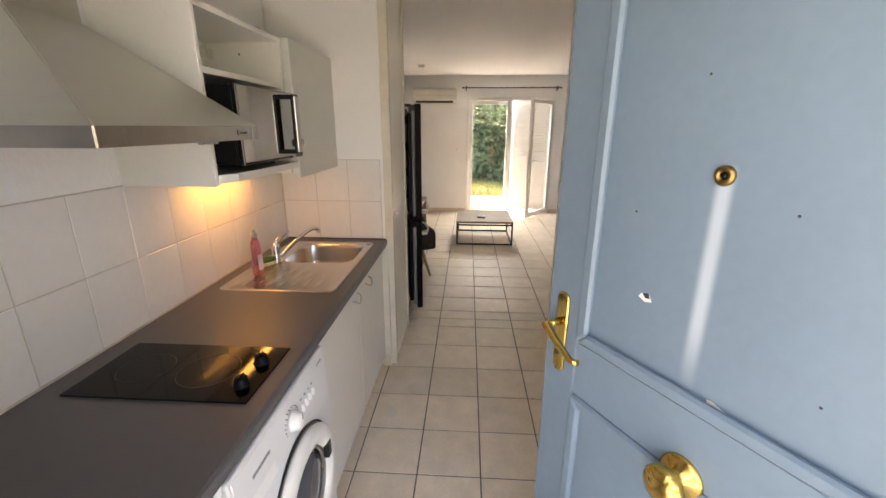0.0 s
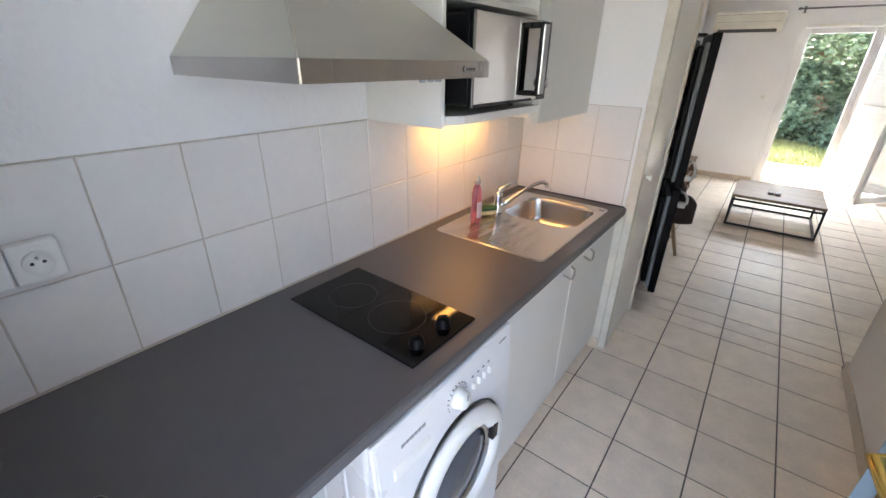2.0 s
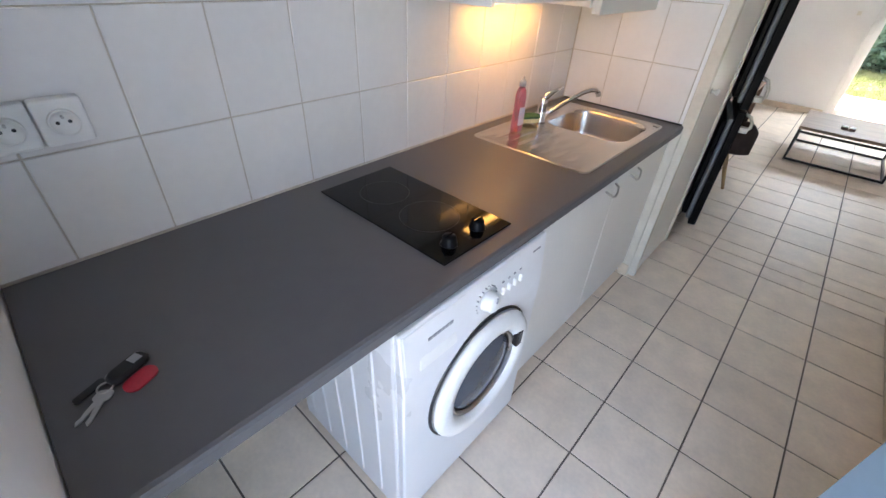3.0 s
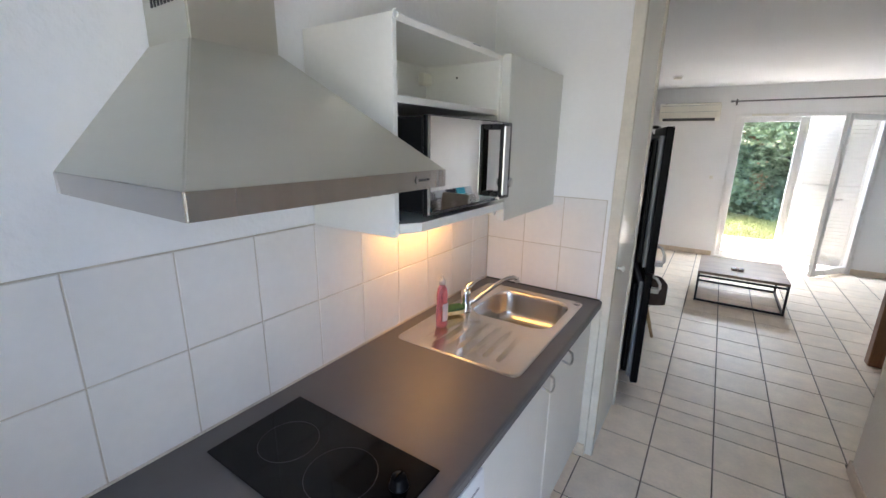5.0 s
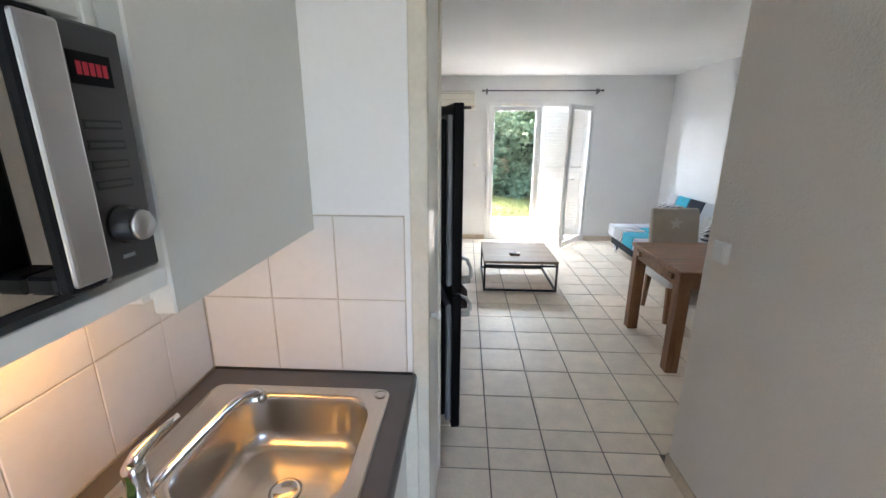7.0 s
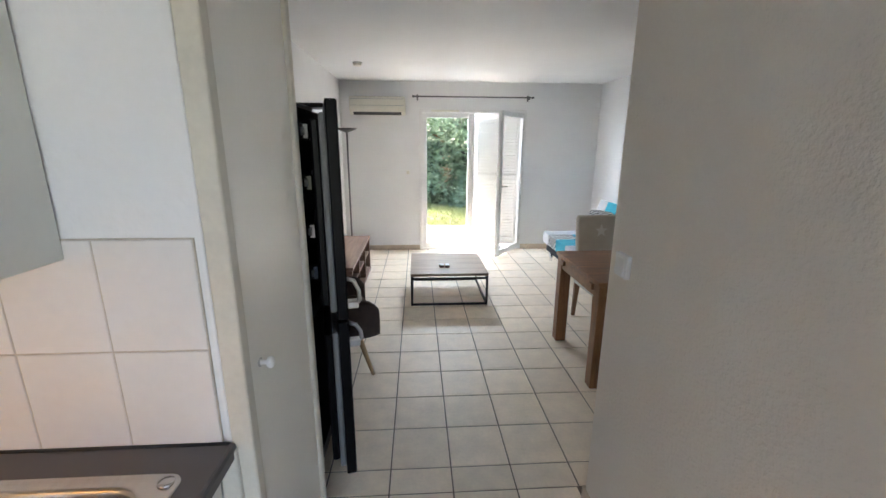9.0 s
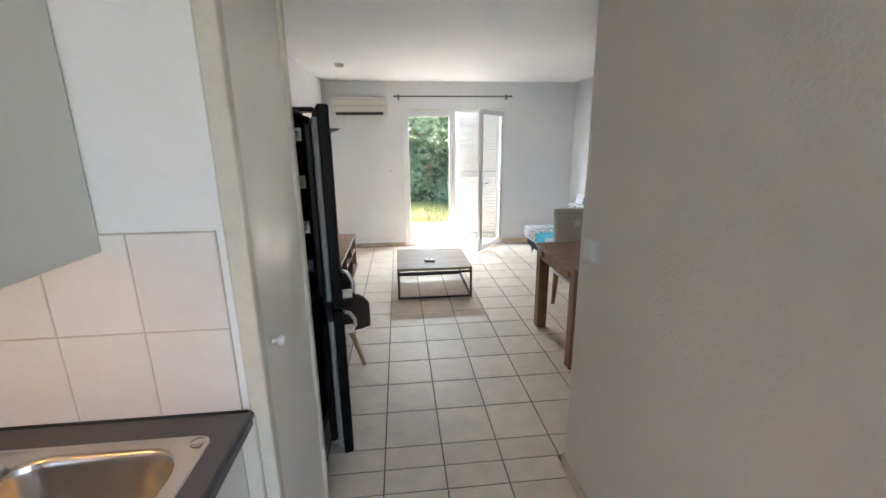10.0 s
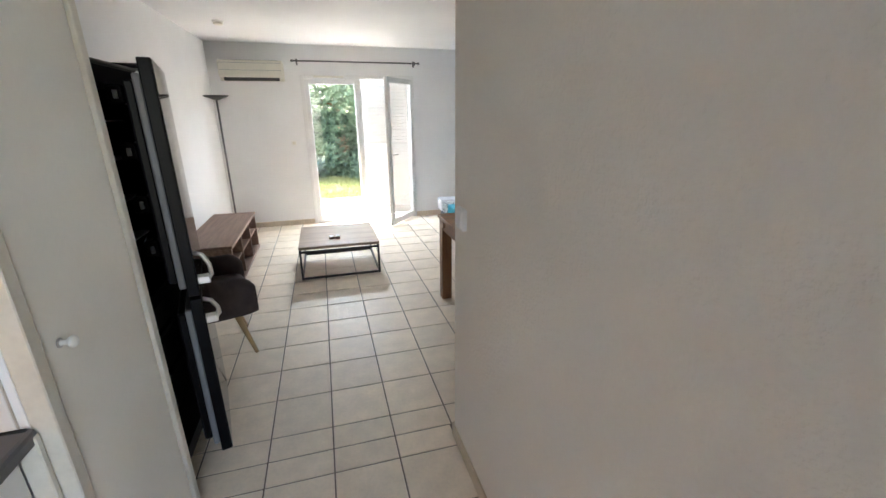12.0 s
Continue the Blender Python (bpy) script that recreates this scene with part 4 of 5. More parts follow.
def light_switch(at, normal_x, label):
    x, y, z = at
    s = thing("light_switch", at, label, "switch")
    sg = normal_x
    part("plate", B(min(x, x + sg * 0.020), max(x, x + sg * 0.020), y - 0.043, y + 0.043, z - 0.043, z + 0.043, 0.004, 2), PLASTW, s)
    part("rocker", prism([(x + sg * 0.0202, z - 0.030), (x + sg * 0.027, z - 0.030), (x + sg * 0.022, z + 0.030), (x + sg * 0.0202, z + 0.030)], 'y', y - 0.030, y + 0.030), PLASTW, s)


light_switch((WX - 0.0005, 6.90, 1.165), -1, "white rocker light switch on the passage wall")


# ---- fridge ----
def fridge():
    f = thing("fridge_freezer", (0.30, 7.40, 0), "black fridge-freezer with both doors ajar", "fridge")
    y0, y1, xf = 7.15, 7.735, 0.600
    body = B(0.03, xf, y0, y0 + 0.04, 0.03, 1.735, 0.004)
    B(0.03, xf, y1 - 0.04, y1, 0.03, 1.735, 0.004, bm=body)
    B(0.03, 0.08, y0 + 0.04, y1 - 0.04, 0.03, 1.735, 0.0, bm=body)
    for z0, z1 in ((0.03, 0.10), (0.80, 0.86), (1.675, 1.735)):
        B(0.08, xf, y0 + 0.04, y1 - 0.04, z0, z1, 0.003, bm=body)
    part("cabinet", body, FRIDGEB, f, "black metal cabinet")
    for z in (1.02, 1.20, 1.38, 1.54):
        part("shelf", B(0.09, 0.47, y0 + 0.045, y1 - 0.045, z, z + 0.006, 0.001), PLASTG, f)
    for z in (0.13, 0.35, 0.57):
        part("drawer", B(0.10, 0.49, y0 + 0.05, y1 - 0.05, z, z + 0.19, 0.008), BLACKP, f)
    part("hinge_cover", B(0.36, xf + 0.05, y1 - 0.16, y1 - 0.01, 1.7555, 1.775, 0.006), BLACKP, f)
    part("top_trim", B(xf - 0.06, xf + 0.002, y0 + 0.01, y1 - 0.17, 1.7355, 1.752, 0.005), GREYPAN, f)
    for z0, z1, low in ((0.058, 0.835, True), (0.850, 1.755, False)):
        d = part("door", B(0.0, 0.044, -0.56, 0.0, z0, z1, 0.005, 2), FRIDGEB, f, "black freezer door, ajar" if low else "black fridge door, ajar", local=True)
        d.matrix_basis = f.matrix_basis.inverted() @ pose(xf + 0.014, 7.716, 0, 0, 0, 13)
        part("seal", B(-0.026, -0.0005, -0.540, -0.03, z0 + 0.03, z1 - 0.05, 0.006), SEAL, d, "grey door seal", local=True)
        part("liner", B(-0.060, -0.0265, -0.515, -0.06, z0 + 0.05, z1 - 0.07, 0.008), FRIDGEB, d, "dark door liner", local=True)
        part("front_panel", B(0.0444, 0.0462, -0.556, -0.004, z0 + 0.004, z1 - 0.004, 0.0005), BLACKGL, d, "glossy black front panel", local=True)
        a, b, sg = (0.735, 0.825, 1) if low else (0.915, 1.03, 1)
        hn = part("handle", tube([(0.045, -0.535, a), (0.084, -0.540, a), (0.098, -0.540, a + 0.016 * sg), (0.096, -0.540, (a + b) / 2), (0.076, -0.538, b - 0.012 * sg), (0.045, -0.535, b)], [0.011, 0.011, 0.010, 0.009, 0.009, 0.009]), NICKEL, d, "curved silver handle", local=True)
        part("handle_foot", B(0.0445, 0.092, -0.562, -0.520, a - 0.016, a + 0.016, 0.004), NICKEL, hn, local=True)
        if not low:
            for z in (1.60, 1.40, 1.20, 1.02):
                bn = part("door_bin", B(-0.115, -0.0605, -0.50, -0.08, z, z + 0.07, 0.008), BLACKGL, d, "clear dark door bin", local=True)
                part("bin_clip", B(-0.095, -0.080, -0.508, -0.5005, z + 0.02, z + 0.05, 0.002), BLACKP, bn, local=True)
    for y in (y0 + 0.05, y1 - 0.05):
        for x in (0.08, 0.46):
            part("foot", cyl((x, y, 0), (x, y, 0.032), 0.018, n=14), BLACKP, f)


fridge()


# ---- living room ----
def coffee_table():
    t = thing("coffee_table", (1.405, 9.82, 0), "low square coffee table, wooden top on a black metal frame", "coffee table")
    x0, x1, y0, y1, h = 1.010, 1.795, 9.415, 10.235, 0.338
    part("tabletop", B(x0, x1, y0, y1, h - 0.028, h, 0.003), CTOP, t, "grey-brown wooden top")
    w = 0.020
    for x in (x0 + 0.002, x1 - 0.002 - w):
        for y in (y0 + 0.002, y1 - 0.002 - w):
            part("leg", B(x, x + w, y, y + w, 0.0, h - 0.0285, 0.0015), BLACKM, t)
    for z in (0.002, h - 0.062):
        for y in (y0 + 0.002, y1 - 0.002 - w):
            part("rail", B(x0 + 0.002 + w, x1 - 0.002 - w, y, y + w, z, z + w, 0.0015), BLACKM, t)
        for x in (x0 + 0.002, x1 - 0.002 - w):
            part("rail", B(x, x + w, y0 + 0.002 + w, y1 - 0.002 - w, z, z + w, 0.0015), BLACKM, t)
    for i, (x, y, rz) in enumerate(((1.335, 9.66, 10), (1.395, 9.655, -6))):
        b = thing("small_box", (x, y, h), "small dark box with a pale top on the coffee table", "box", "boxes on the coffee table", rz=rz)
        part("box", B(-0.024, 0.024, -0.03, 0.03, 0.0, 0.020, 0.003), WOODT, b, local=True)
        part("lid", B(-0.020, 0.020, -0.026, 0.026, 0.0205, 0.028, 0.003), PLASTW, b, "pale lid", local=True)


coffee_table()


def media_unit():
    m = thing("media_unit", (0.25, 9.93, 0), "low brown wooden media unit with open compartments", "media unit")
    x0, x1, y0, y1, h = 0.03, 0.482, 9.22, 10.64, 0.47
    part("top", B(x0, x1, y0, y1, h - 0.030, h, 0.004), WOODT, m)
    part("base", B(x0, x1, y0, y1, 0.04, 0.068, 0.003), WOODT, m)
    for y in (y0, y0 + 0.46, y0 + 0.94, y1 - 0.028):
        part("upright", B(x0 + 0.02, x1 - 0.01, y, y + 0.028, 0.0685, h - 0.0305, 0.002), WOODT, m)
    part("back", B(x0, x0 + 0.012, y0 + 0.03, y1 - 0.03, 0.0685, h - 0.0305, 0), WOODT, m)
    for a, b in ((y0 + 0.029, y0 + 0.459), (y0 + 0.489, y0 + 0.939), (y0 + 0.969, y1 - 0.029)):
        part("shelf", B(x0 + 0.02, x1 - 0.02, a, b, 0.255, 0.275, 0.002), WOODT, m)
    part("plinth", B(x0 + 0.03, x1 - 0.03, y0 + 0.03, y1 - 0.03, 0.0, 0.0395, 0.002), WOODT, m)


media_unit()


def floor_lamp():
    l = thing("floor_lamp", (0.20, 10.98, 0), "tall dark uplighter floor lamp with a dish shade", "floor lamp")
    part("base", lathe([(0, 0.13), (0.012, 0.13), (0.022, 0.115), (0.030, 0.03), (0.04, 0.014)], (0.20, 10.98, 0)), BLACKM, l)
    part("pole", cyl((0.20, 10.98, 0.035), (0.20, 10.98, 1.74), 0.011, n=16), RODM, l)
    part("shade", lathe([(0, 0.018), (0.012, 0.05), (0.035, 0.115), (0.050, 0.135), (0.053, 0.135), (0.040, 0.112), (0.018, 0.045), (0.012, 0.004)], (0.20, 10.98, 1.735), n=36), BLACKM, l, "dark shallow dish shade")


floor_lamp()


def tub_chair():
    c = thing("tub_chair", (0.452, 8.285, 0), "dark brown fabric tub chair on pale wooden legs", "armchair", rz=-73)
    # local: the front looks to +y
    path = [(-0.275, 0.30 - 0.03 * k) for k in range(11)]
    path += [(0.275 * math.cos(a), 0.275 * math.sin(a)) for a in (radians(180 + 180 * k / 20) for k in range(1, 20))]
    path += [(-x, y) for x, y in path[10::-1]]
    n = len(path)
    rings = []
    for k, (x, y) in enumerate(path):
        x2, y2 = path[min(k + 1, n - 1)]
        x1, y1 = path[max(k - 1, 0)]
        tx, ty = x2 - x1, y2 - y1
        q = math.hypot(tx, ty)
        ox, oy = ty / q, -tx / q          # to the outside of the bend
        if ox * x + oy * (y - 0.1) < 0:
            ox, oy = -ox, -oy
        u = min(k, n - 1 - k)
        front = min(u / 3.0, 1.0)
        rise = max(0.0, min(1.0, (0.12 - y) / 0.30))
        top = 0.585 + 0.20 * rise ** 1.4 - 0.07 * (1 - front) ** 2
        low = 0.325 + 0.012 * (1 - front) ** 2
        w = 0.036 * (0.62 + 0.38 * front)
        ring = []
        for s, z in ((0.55, low), (1.0, low + 0.03), (1.12, (low + top) / 2), (1.05, top - 0.035), (0.75, top - 0.010), (0, top), (-0.75, top - 0.010), (-1.0, top - 0.035), (-0.9, (low + top) / 2), (-0.8, low + 0.03), (-0.5, low)):
            ring.append(Vector((x + ox * w * s, y + oy * w * s, z)))
        rings.append(ring)
    part("backrest", loops(rings), BROWNF, c, "curved back and arms in one", local=True)
    seat = loops([[Vector((p.x, p.y, z)) for p in rrect(-0.238 + e, 0.238 - e, -0.215 + e, 0.285 - e, 0.10, 0)] for z, e in ((0.335, 0.02), (0.345, 0.0), (0.43, 0.0), (0.452, 0.015), (0.458, 0.06))])
    part("seat", seat, BROWNF, c, local=True)
    for sx in (-1, 1):
        for sy in (-1, 1):
            part("leg", tube([(sx * 0.17, sy * 0.14 + 0.02, 0.340), (sx * 0.222, sy * 0.225 + 0.03, 0.0)], [0.022, 0.012], 16), PALEW, c, "round tapered pale wooden leg", local=True)


tub_chair()


def dining_table():
    t = thing("dining_table", (2.95, 8.28, 0), "solid brown wooden dining table with thick square legs", "dining table")
    x0, x1, y0, y1, h = 2.215, 3.60, 7.875, 8.685, 0.755
    part("tabletop", B(x0, x1, y0, y1, h - 0.030, h, 0.004), WOOD, t, "oiled brown wooden top")
    for x in (x0 + 0.012, x1 - 0.097):
        for y in (y0 + 0.012, y1 - 0.097):
            part("leg", B(x, x + 0.085, y, y + 0.085, 0, h - 0.0305, 0.004), WOODY, t)
    for x in (x0 + 0.022, x1 - 0.047):
        part("apron", B(x, x + 0.025, y0 + 0.0975, y1 - 0.0975, h - 0.125, h - 0.0305, 0.002), WOOD, t)
    for y in (y0 + 0.022, y1 - 0.047):
        part("apron", B(x0 + 0.0975, x1 - 0.0975, y, y + 0.025, h - 0.125, h - 0.0305, 0.002), WOOD, t)
    for y in (y0 + 0.11, y1 - 0.165):
        part("tenon", B(x0 + 0.001, x0 + 0.0215, y, y + 0.055, h - 0.085, h - 0.045, 0.003), WOODY, t, "dark through tenon")


dining_table()


def dining_chair():
    c = thing("dining_chair", (2.78, 8.93, 0), "beige slip-covered dining chair with a white star", "chair", rz=3)
    # local: the front looks to -y
    back = []
    for z, w, y, th in ((0.44, 0.215, 0.165, 0.032), (0.60, 0.220, 0.180, 0.034), (0.85, 0.222, 0.215, 0.032), (0.945, 0.220, 0.228, 0.028), (0.965, 0.212, 0.230, 0.016)):
        back.append([Vector((p.x, y + p.y, z)) for p in rrect(-w, w, -th, th, 0.015, 0, 3)])
    part("backrest", loops(back), COVER, c, "padded back in a beige cover", local=True)
    seat = loops([[Vector((p.x, p.y, z)) for p in rrect(-0.225 + e, 0.225 - e, -0.24 + e, 0.20 - e, 0.03, 0, 4)] for z, e in ((0.34, 0.004), (0.35, 0.0), (0.46, 0.0), (0.478, 0.012), (0.482, 0.05))])
    part("seat", seat, COVERW, c, "pale seat cover with a short skirt", local=True)
    star = []
    for k in range(10):
        r = 0.062 if k % 2 == 0 else 0.026
        a = radians(90 + 36 * k)
        star.append((r * math.cos(a), 0.83 + r * math.sin(a)))
    s = prism(star, 'y', 0.0, 0.003)
    for v in s.verts:
        v.co.y += 0.175 + (v.co.z - 0.83) * 0.12
    part("star", s, COVERW, c, "white star on the cover", local=True)
    for sx in (-1, 1):
        for sy, y1 in ((-0.205, -0.215), (0.165, 0.20)):
            rings = [[Vector((sx * 0.195 + p.x, y + p.y, z)) for p in rrect(-w, w, -w, w, 0.006, 0, 2)] for z, w, y in ((0.345, 0.023, sy), (0.0, 0.016, y1))]
            part("leg", loops(rings, smooth=False), WOODY, c, "square tapered brown leg", local=True)


dining_chair()


def pad(x0, x1, y0, y1, z0, z1, r=0.02, puff=0.008):
    """A soft block with rounded, slightly swollen faces."""
    return B(x0, x1, y0, y1, z0, z1, r, 3)


def sofa():
    s = thing("sofa_bed", (3.35, 10.30, 0), "patchwork sofa bed in grey, turquoise, black and zebra", "sofa")
    y0, y1 = 9.30, 11.16
    part("base_frame", B(2.93, 3.66, y0 + 0.02, y1 - 0.02, 0.125, 0.245, 0.01), CHARF, s, "charcoal covered base")
    cols = [GREYF, ZEBRA, TURQ, CHARF]
    ys = [y1, 10.92, 10.62, 10.28, 9.95, 9.62, y0]
    xs = [2.88, 3.20, 3.50]
    seatpat = [[0, 1, 2, 0, 3, 1], [0, 2, 3, 2, 0, 2]]
    for i in range(2):
        for j in range(6):
            part("seat_patch", pad(xs[i] + 0.0005, xs[i + 1] - 0.0005, ys[j + 1] + 0.0005, ys[j] - 0.0005, 0.246, 0.405, 0.016), cols[seatpat[i][j]], s)
    backpat = [[0, 2, 3, 0, 2, 1], [0, 2, 3, 0, 1, 0]]
    for i in range(2):
        for j in range(6):
            b = pad(-0.07, 0.07, ys[j + 1] + 0.0005, ys[j] - 0.0005, i * 0.24 + 0.0005, (i + 1) * 0.24 - 0.0005, 0.016)
            mrot = Matrix.Translation((3.60, 0, 0.375)) @ Matrix.Rotation(radians(17), 4, 'Y')
            b.transform(mrot)
            part("back_patch", b, cols[backpat[i][j]], s)
    for x in (2.98, 3.60):
        for y in (y0 + 0.12, y1 - 0.12):
            part("leg", lathe([(0, 0.018), (0.006, 0.020), (0.125, 0.026)], (x, y, 0), n=18), CHROME, s, "short chrome leg")
    for y, rz in ((10.62, 18), (9.75, -15)):
        c = thing("cushion", (3.36, y, 0.415), "square zebra-striped cushion on the sofa bed", "cushion", "cushions on the sofa bed", rz=rz)
        rings = []
        for k in range(9):
            t = -1 + 2 * k / 8
            rings.append([Vector((0.07 * t, p.x, p.y + 0.19)) for p in rrect(-0.19 * (1 - 0.22 * t * t), 0.19 * (1 - 0.22 * t * t), -0.19 * (1 - 0.22 * t * t), 0.19 * (1 - 0.22 * t * t), 0.04, 0, 4)])
        b = loops(rings)
        b.transform(Matrix.Rotation(radians(22), 4, 'Y'))
        part("cover", b, ZEBRA, c, local=True)


sofa()


def air_conditioner():
    a = thing("air_conditioner", (0.575, FAR, 2.02), "ivory wall-mounted air conditioner", "air conditioner")
    x0, x1, y, z0, z1 = 0.155, 0.922, FAR - 0.001, 1.995, 2.240
    part("casing", prism([(y, z0), (y - 0.10, z0), (y - 0.175, z0 + 0.045), (y - 0.190, z0 + 0.10), (y - 0.185, z1 - 0.03), (y - 0.16, z1), (y, z1)], 'x', x0, x1, 0.006), ACW, a)
    part("front_panel", prism([(y - 0.1905, z0 + 0.125), (y - 0.196, z0 + 0.125), (y - 0.191, z1 - 0.045), (y - 0.1855, z1 - 0.045)], 'x', x0 + 0.015, x1 - 0.015), ACW, a)
    part("air_outlet", prism([(y - 0.110, z0 + 0.003), (y - 0.178, z0 + 0.046), (y - 0.182, z0 + 0.042), (y - 0.114, z0 - 0.001)], 'x', x0 + 0.05, x1 - 0.05), INK, a, "dark air outlet slot")
    part("flap", prism([(y - 0.182, z0 + 0.036), (y - 0.195, z0 + 0.062), (y - 0.192, z0 + 0.064), (y - 0.179, z0 + 0.038)], 'x', x0 + 0.045, x1 - 0.045), ACW, a)
    part("panel_seam", B(x0 + 0.016, x1 - 0.016, y - 0.1975, y - 0.1905, z0 + 0.121, z0 + 0.1245, 0.0005), PLASTG, a)
    part("end_cap", prism([(y - 0.02, z0 + 0.01), (y - 0.15, z0 + 0.04), (y - 0.17, z0 + 0.10), (y - 0.165, z1 - 0.03), (y - 0.02, z1 - 0.02)], 'x', x1 + 0.0005, x1 + 0.008, 0.003), ACW, a)
    for k in range(4):
        part("grille_slat", B(x0 + 0.05, x1 - 0.05, y - 0.150 + k * 0.035, y - 0.135 + k * 0.035, z1 + 0.0005, z1 + 0.004, 0.001), PLASTG, a)
    part("top_line", B(x0 + 0.02, x1 - 0.02, y - 0.1885, y - 0.1845, z1 - 0.038, z1 - 0.034, 0.0005), PLASTG, a)


air_conditioner()


def curtain_rod():
    r = thing("curtain_rod", (1.95, FAR - 0.09, 2.28), "bare metal curtain rod above the garden door", "curtain rod")
    y, z = FAR - 0.09, 2.252
    part("rod", cyl((1.06, y, z), (2.745, y, z), 0.010, n=16), RODM, r)
    for x, d in ((1.06, -1), (2.745, 1)):
        part("finial", lathe([(0, 0.013), (0.012, 0.016), (0.03, 0.013), (0.034, 0.004)], (x, y, z), (d, 0, 0), 16), RODM, r)
    for x in (1.10, 2.705):
        b = cyl((x, y + 0.0, z), (x, FAR - 0.004, z), 0.007, n=12)
        B(x - 0.012, x + 0.012, FAR - 0.005, FAR - 0.0005, z - 0.045, z + 0.035, 0.002, bm=b)
        B(x - 0.008, x + 0.008, y - 0.014, y + 0.014, z - 0.03, z + 0.018, 0.003, bm=b)
        part("bracket", b, RODM, r)


curtain_rod()


def smoke_detector():
    s = thing("smoke_detector", (0.44, 10.44, CEILZ), "round white smoke detector on the ceiling", "smoke detector")
    part("base", lathe([(0, 0.055), (-0.012, 0.055), (-0.014, 0.048)], (0.44, 10.44, CEILZ - 0.0005)), PLASTW, s)
    part("head", lathe([(-0.0145, 0.042), (-0.030, 0.046), (-0.038, 0.036), (-0.040, 0.004)], (0.44, 10.44, CEILZ)), ACW, s)


smoke_detector()


def room_socket():
    s = thing("wall_switch", (0.95, FAR, 1.19), "small white switch on the wall beside the garden door", "switch")
    part("plate", B(0.915, 0.985, FAR - 0.010, FAR - 0.0005, 1.155, 1.225, 0.003, 2), PLASTW, s)
    part("rocker", B(0.930, 0.970, FAR - 0.016, FAR - 0.0105, 1.17, 1.21, 0.003), ACW, s)


room_socket()


# ---- garden ----
def garden():
    whole("ground", B(-400, 400, -400, 400, -0.5, -0.06, 0), SOIL, "lawn and soil around the flat", "ground", "structure")
    whole("pavement", B(-4, 8, 12.065, 13.85, -0.12, -0.03, 0.01), PATIO, "pale sunlit concrete terrace", "pavement", "structure")
    whole("pavement", B(-3, 6, 0.5, 3.795, -0.12, -0.02, 0.01), PATIO, "pale concrete path at the entrance", "pavement", "structure")
    rng = np.random.default_rng(3)

    def leaves(name, n, place, size, material, label, category, parent=None):
        c = place(rng, n)
        d = rng.normal(size=(n, 3))
        d[:, 2] = np.abs(d[:, 2]) * 0.5 - 0.35
        d /= np.linalg.norm(d, axis=1)[:, None]
        s = np.cross(d, rng.normal(size=(n, 3)))
        s /= np.linalg.norm(s, axis=1)[:, None]
        k = np.cross(d, s)
        ln = size * rng.uniform(0.6, 1.3, (n, 1))
        tip, base, l, r = c + d * ln, c - d * ln, c + s * ln * 0.48 + k * ln * 0.12, c - s * ln * 0.48 + k * ln * 0.12
        v = np.stack([base, r, tip, l], 1).reshape(-1, 3)
        me = bpy.data.meshes.new(name)
        me.from_pydata(v.tolist(), [], (np.arange(n)[:, None] * 4 + np.arange(4)).tolist())
        me.materials.append(material)
        ob = new(name, me)
        ob.parent = parent
        return tagged(ob, label, category, "", "stuff") if parent is None else tagged(ob, label, "", "", "stuff")

    def hedge_place(r, n):
        x = r.uniform(-3, 9, n)
        z = r.uniform(0.0, 1.0, n) ** 0.9 * (1.55 + 0.16 * np.sin(x * 1.7) + 0.10 * np.sin(x * 4.3))
        y = 17.15 + 0.25 * np.sin(x * 2.1 + z * 2.3) + 0.16 * np.sin(x * 5.0 - z * 4.1) + np.abs(r.normal(0, 0.16, n)) - 0.15
        y -= 0.42 * np.clip((1.0 - z) / 0.7, 0, 1) * r.uniform(0.2, 1.0, n)
        return np.stack([x, y, z], 1)

    hg = thing("hedge", (3, 17.6, -0.06), "dense dark green laurel hedge across the garden", "hedge")
    # added box behind the leaves, dark as the hedge's inner shade
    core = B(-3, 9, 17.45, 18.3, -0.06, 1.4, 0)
    part("core", core, CORESHADE, hg)
    ob = leaves("foliage", 36000, hedge_place, 0.066, LEAFD, "glossy dark green leaves", "", hg)
    ob.data.transform(hg.matrix_basis.inverted())

    def dry_place(r, n):
        return np.stack([r.normal(1.80, 0.10, n), r.normal(16.86, 0.05, n), r.normal(0.78, 0.16, n)], 1)
    ob = leaves("dry_foliage", 220, dry_place, 0.055, BARK, "patch of dry orange-brown leaves", "", hg)
    ob.data.transform(hg.matrix_basis.inverted())

    def crown(cx, cy, z0, z1, rx, n, name, size, material, label, trunk_r, trunk_top, girth=(1.25, 1.0, 0.9, 0.7, 0.35)):
        t = thing(name, (cx, cy, -0.06), label, "tree")
        pts = [(cx, cy, -0.06), (cx + 0.04, cy, 0.6), (cx - 0.03, cy + 0.03, 1.3), (cx + 0.08, cy + 0.02, 2.1), (cx + 0.02, cy, trunk_top)]
        part("trunk", tube(pts, [trunk_r * g for g in girth], 18), BARK, t)
        r = np.random.default_rng(int(cx * 10) + 40)
        clumps = np.stack([r.normal(cx, rx * 0.5, 60), r.normal(cy + 0.1, rx * 0.32, 60), r.uniform(z0, z1, 60)], 1)
        for k in range(5):
            e = clumps[k]
            part("limb", tube([pts[3], tuple((Vector(pts[3]) + Vector(e)) / 2 + Vector((0, 0, 0.2))), tuple(e)], [trunk_r * 0.4, trunk_r * 0.22, 0.02], 8), BARK, t)

        def place(rr, n):
            i = rr.integers(0, 60, n)
            return clumps[i] + rr.normal(0, 0.34, (n, 3)) * np.array([1, 0.9, 0.7])
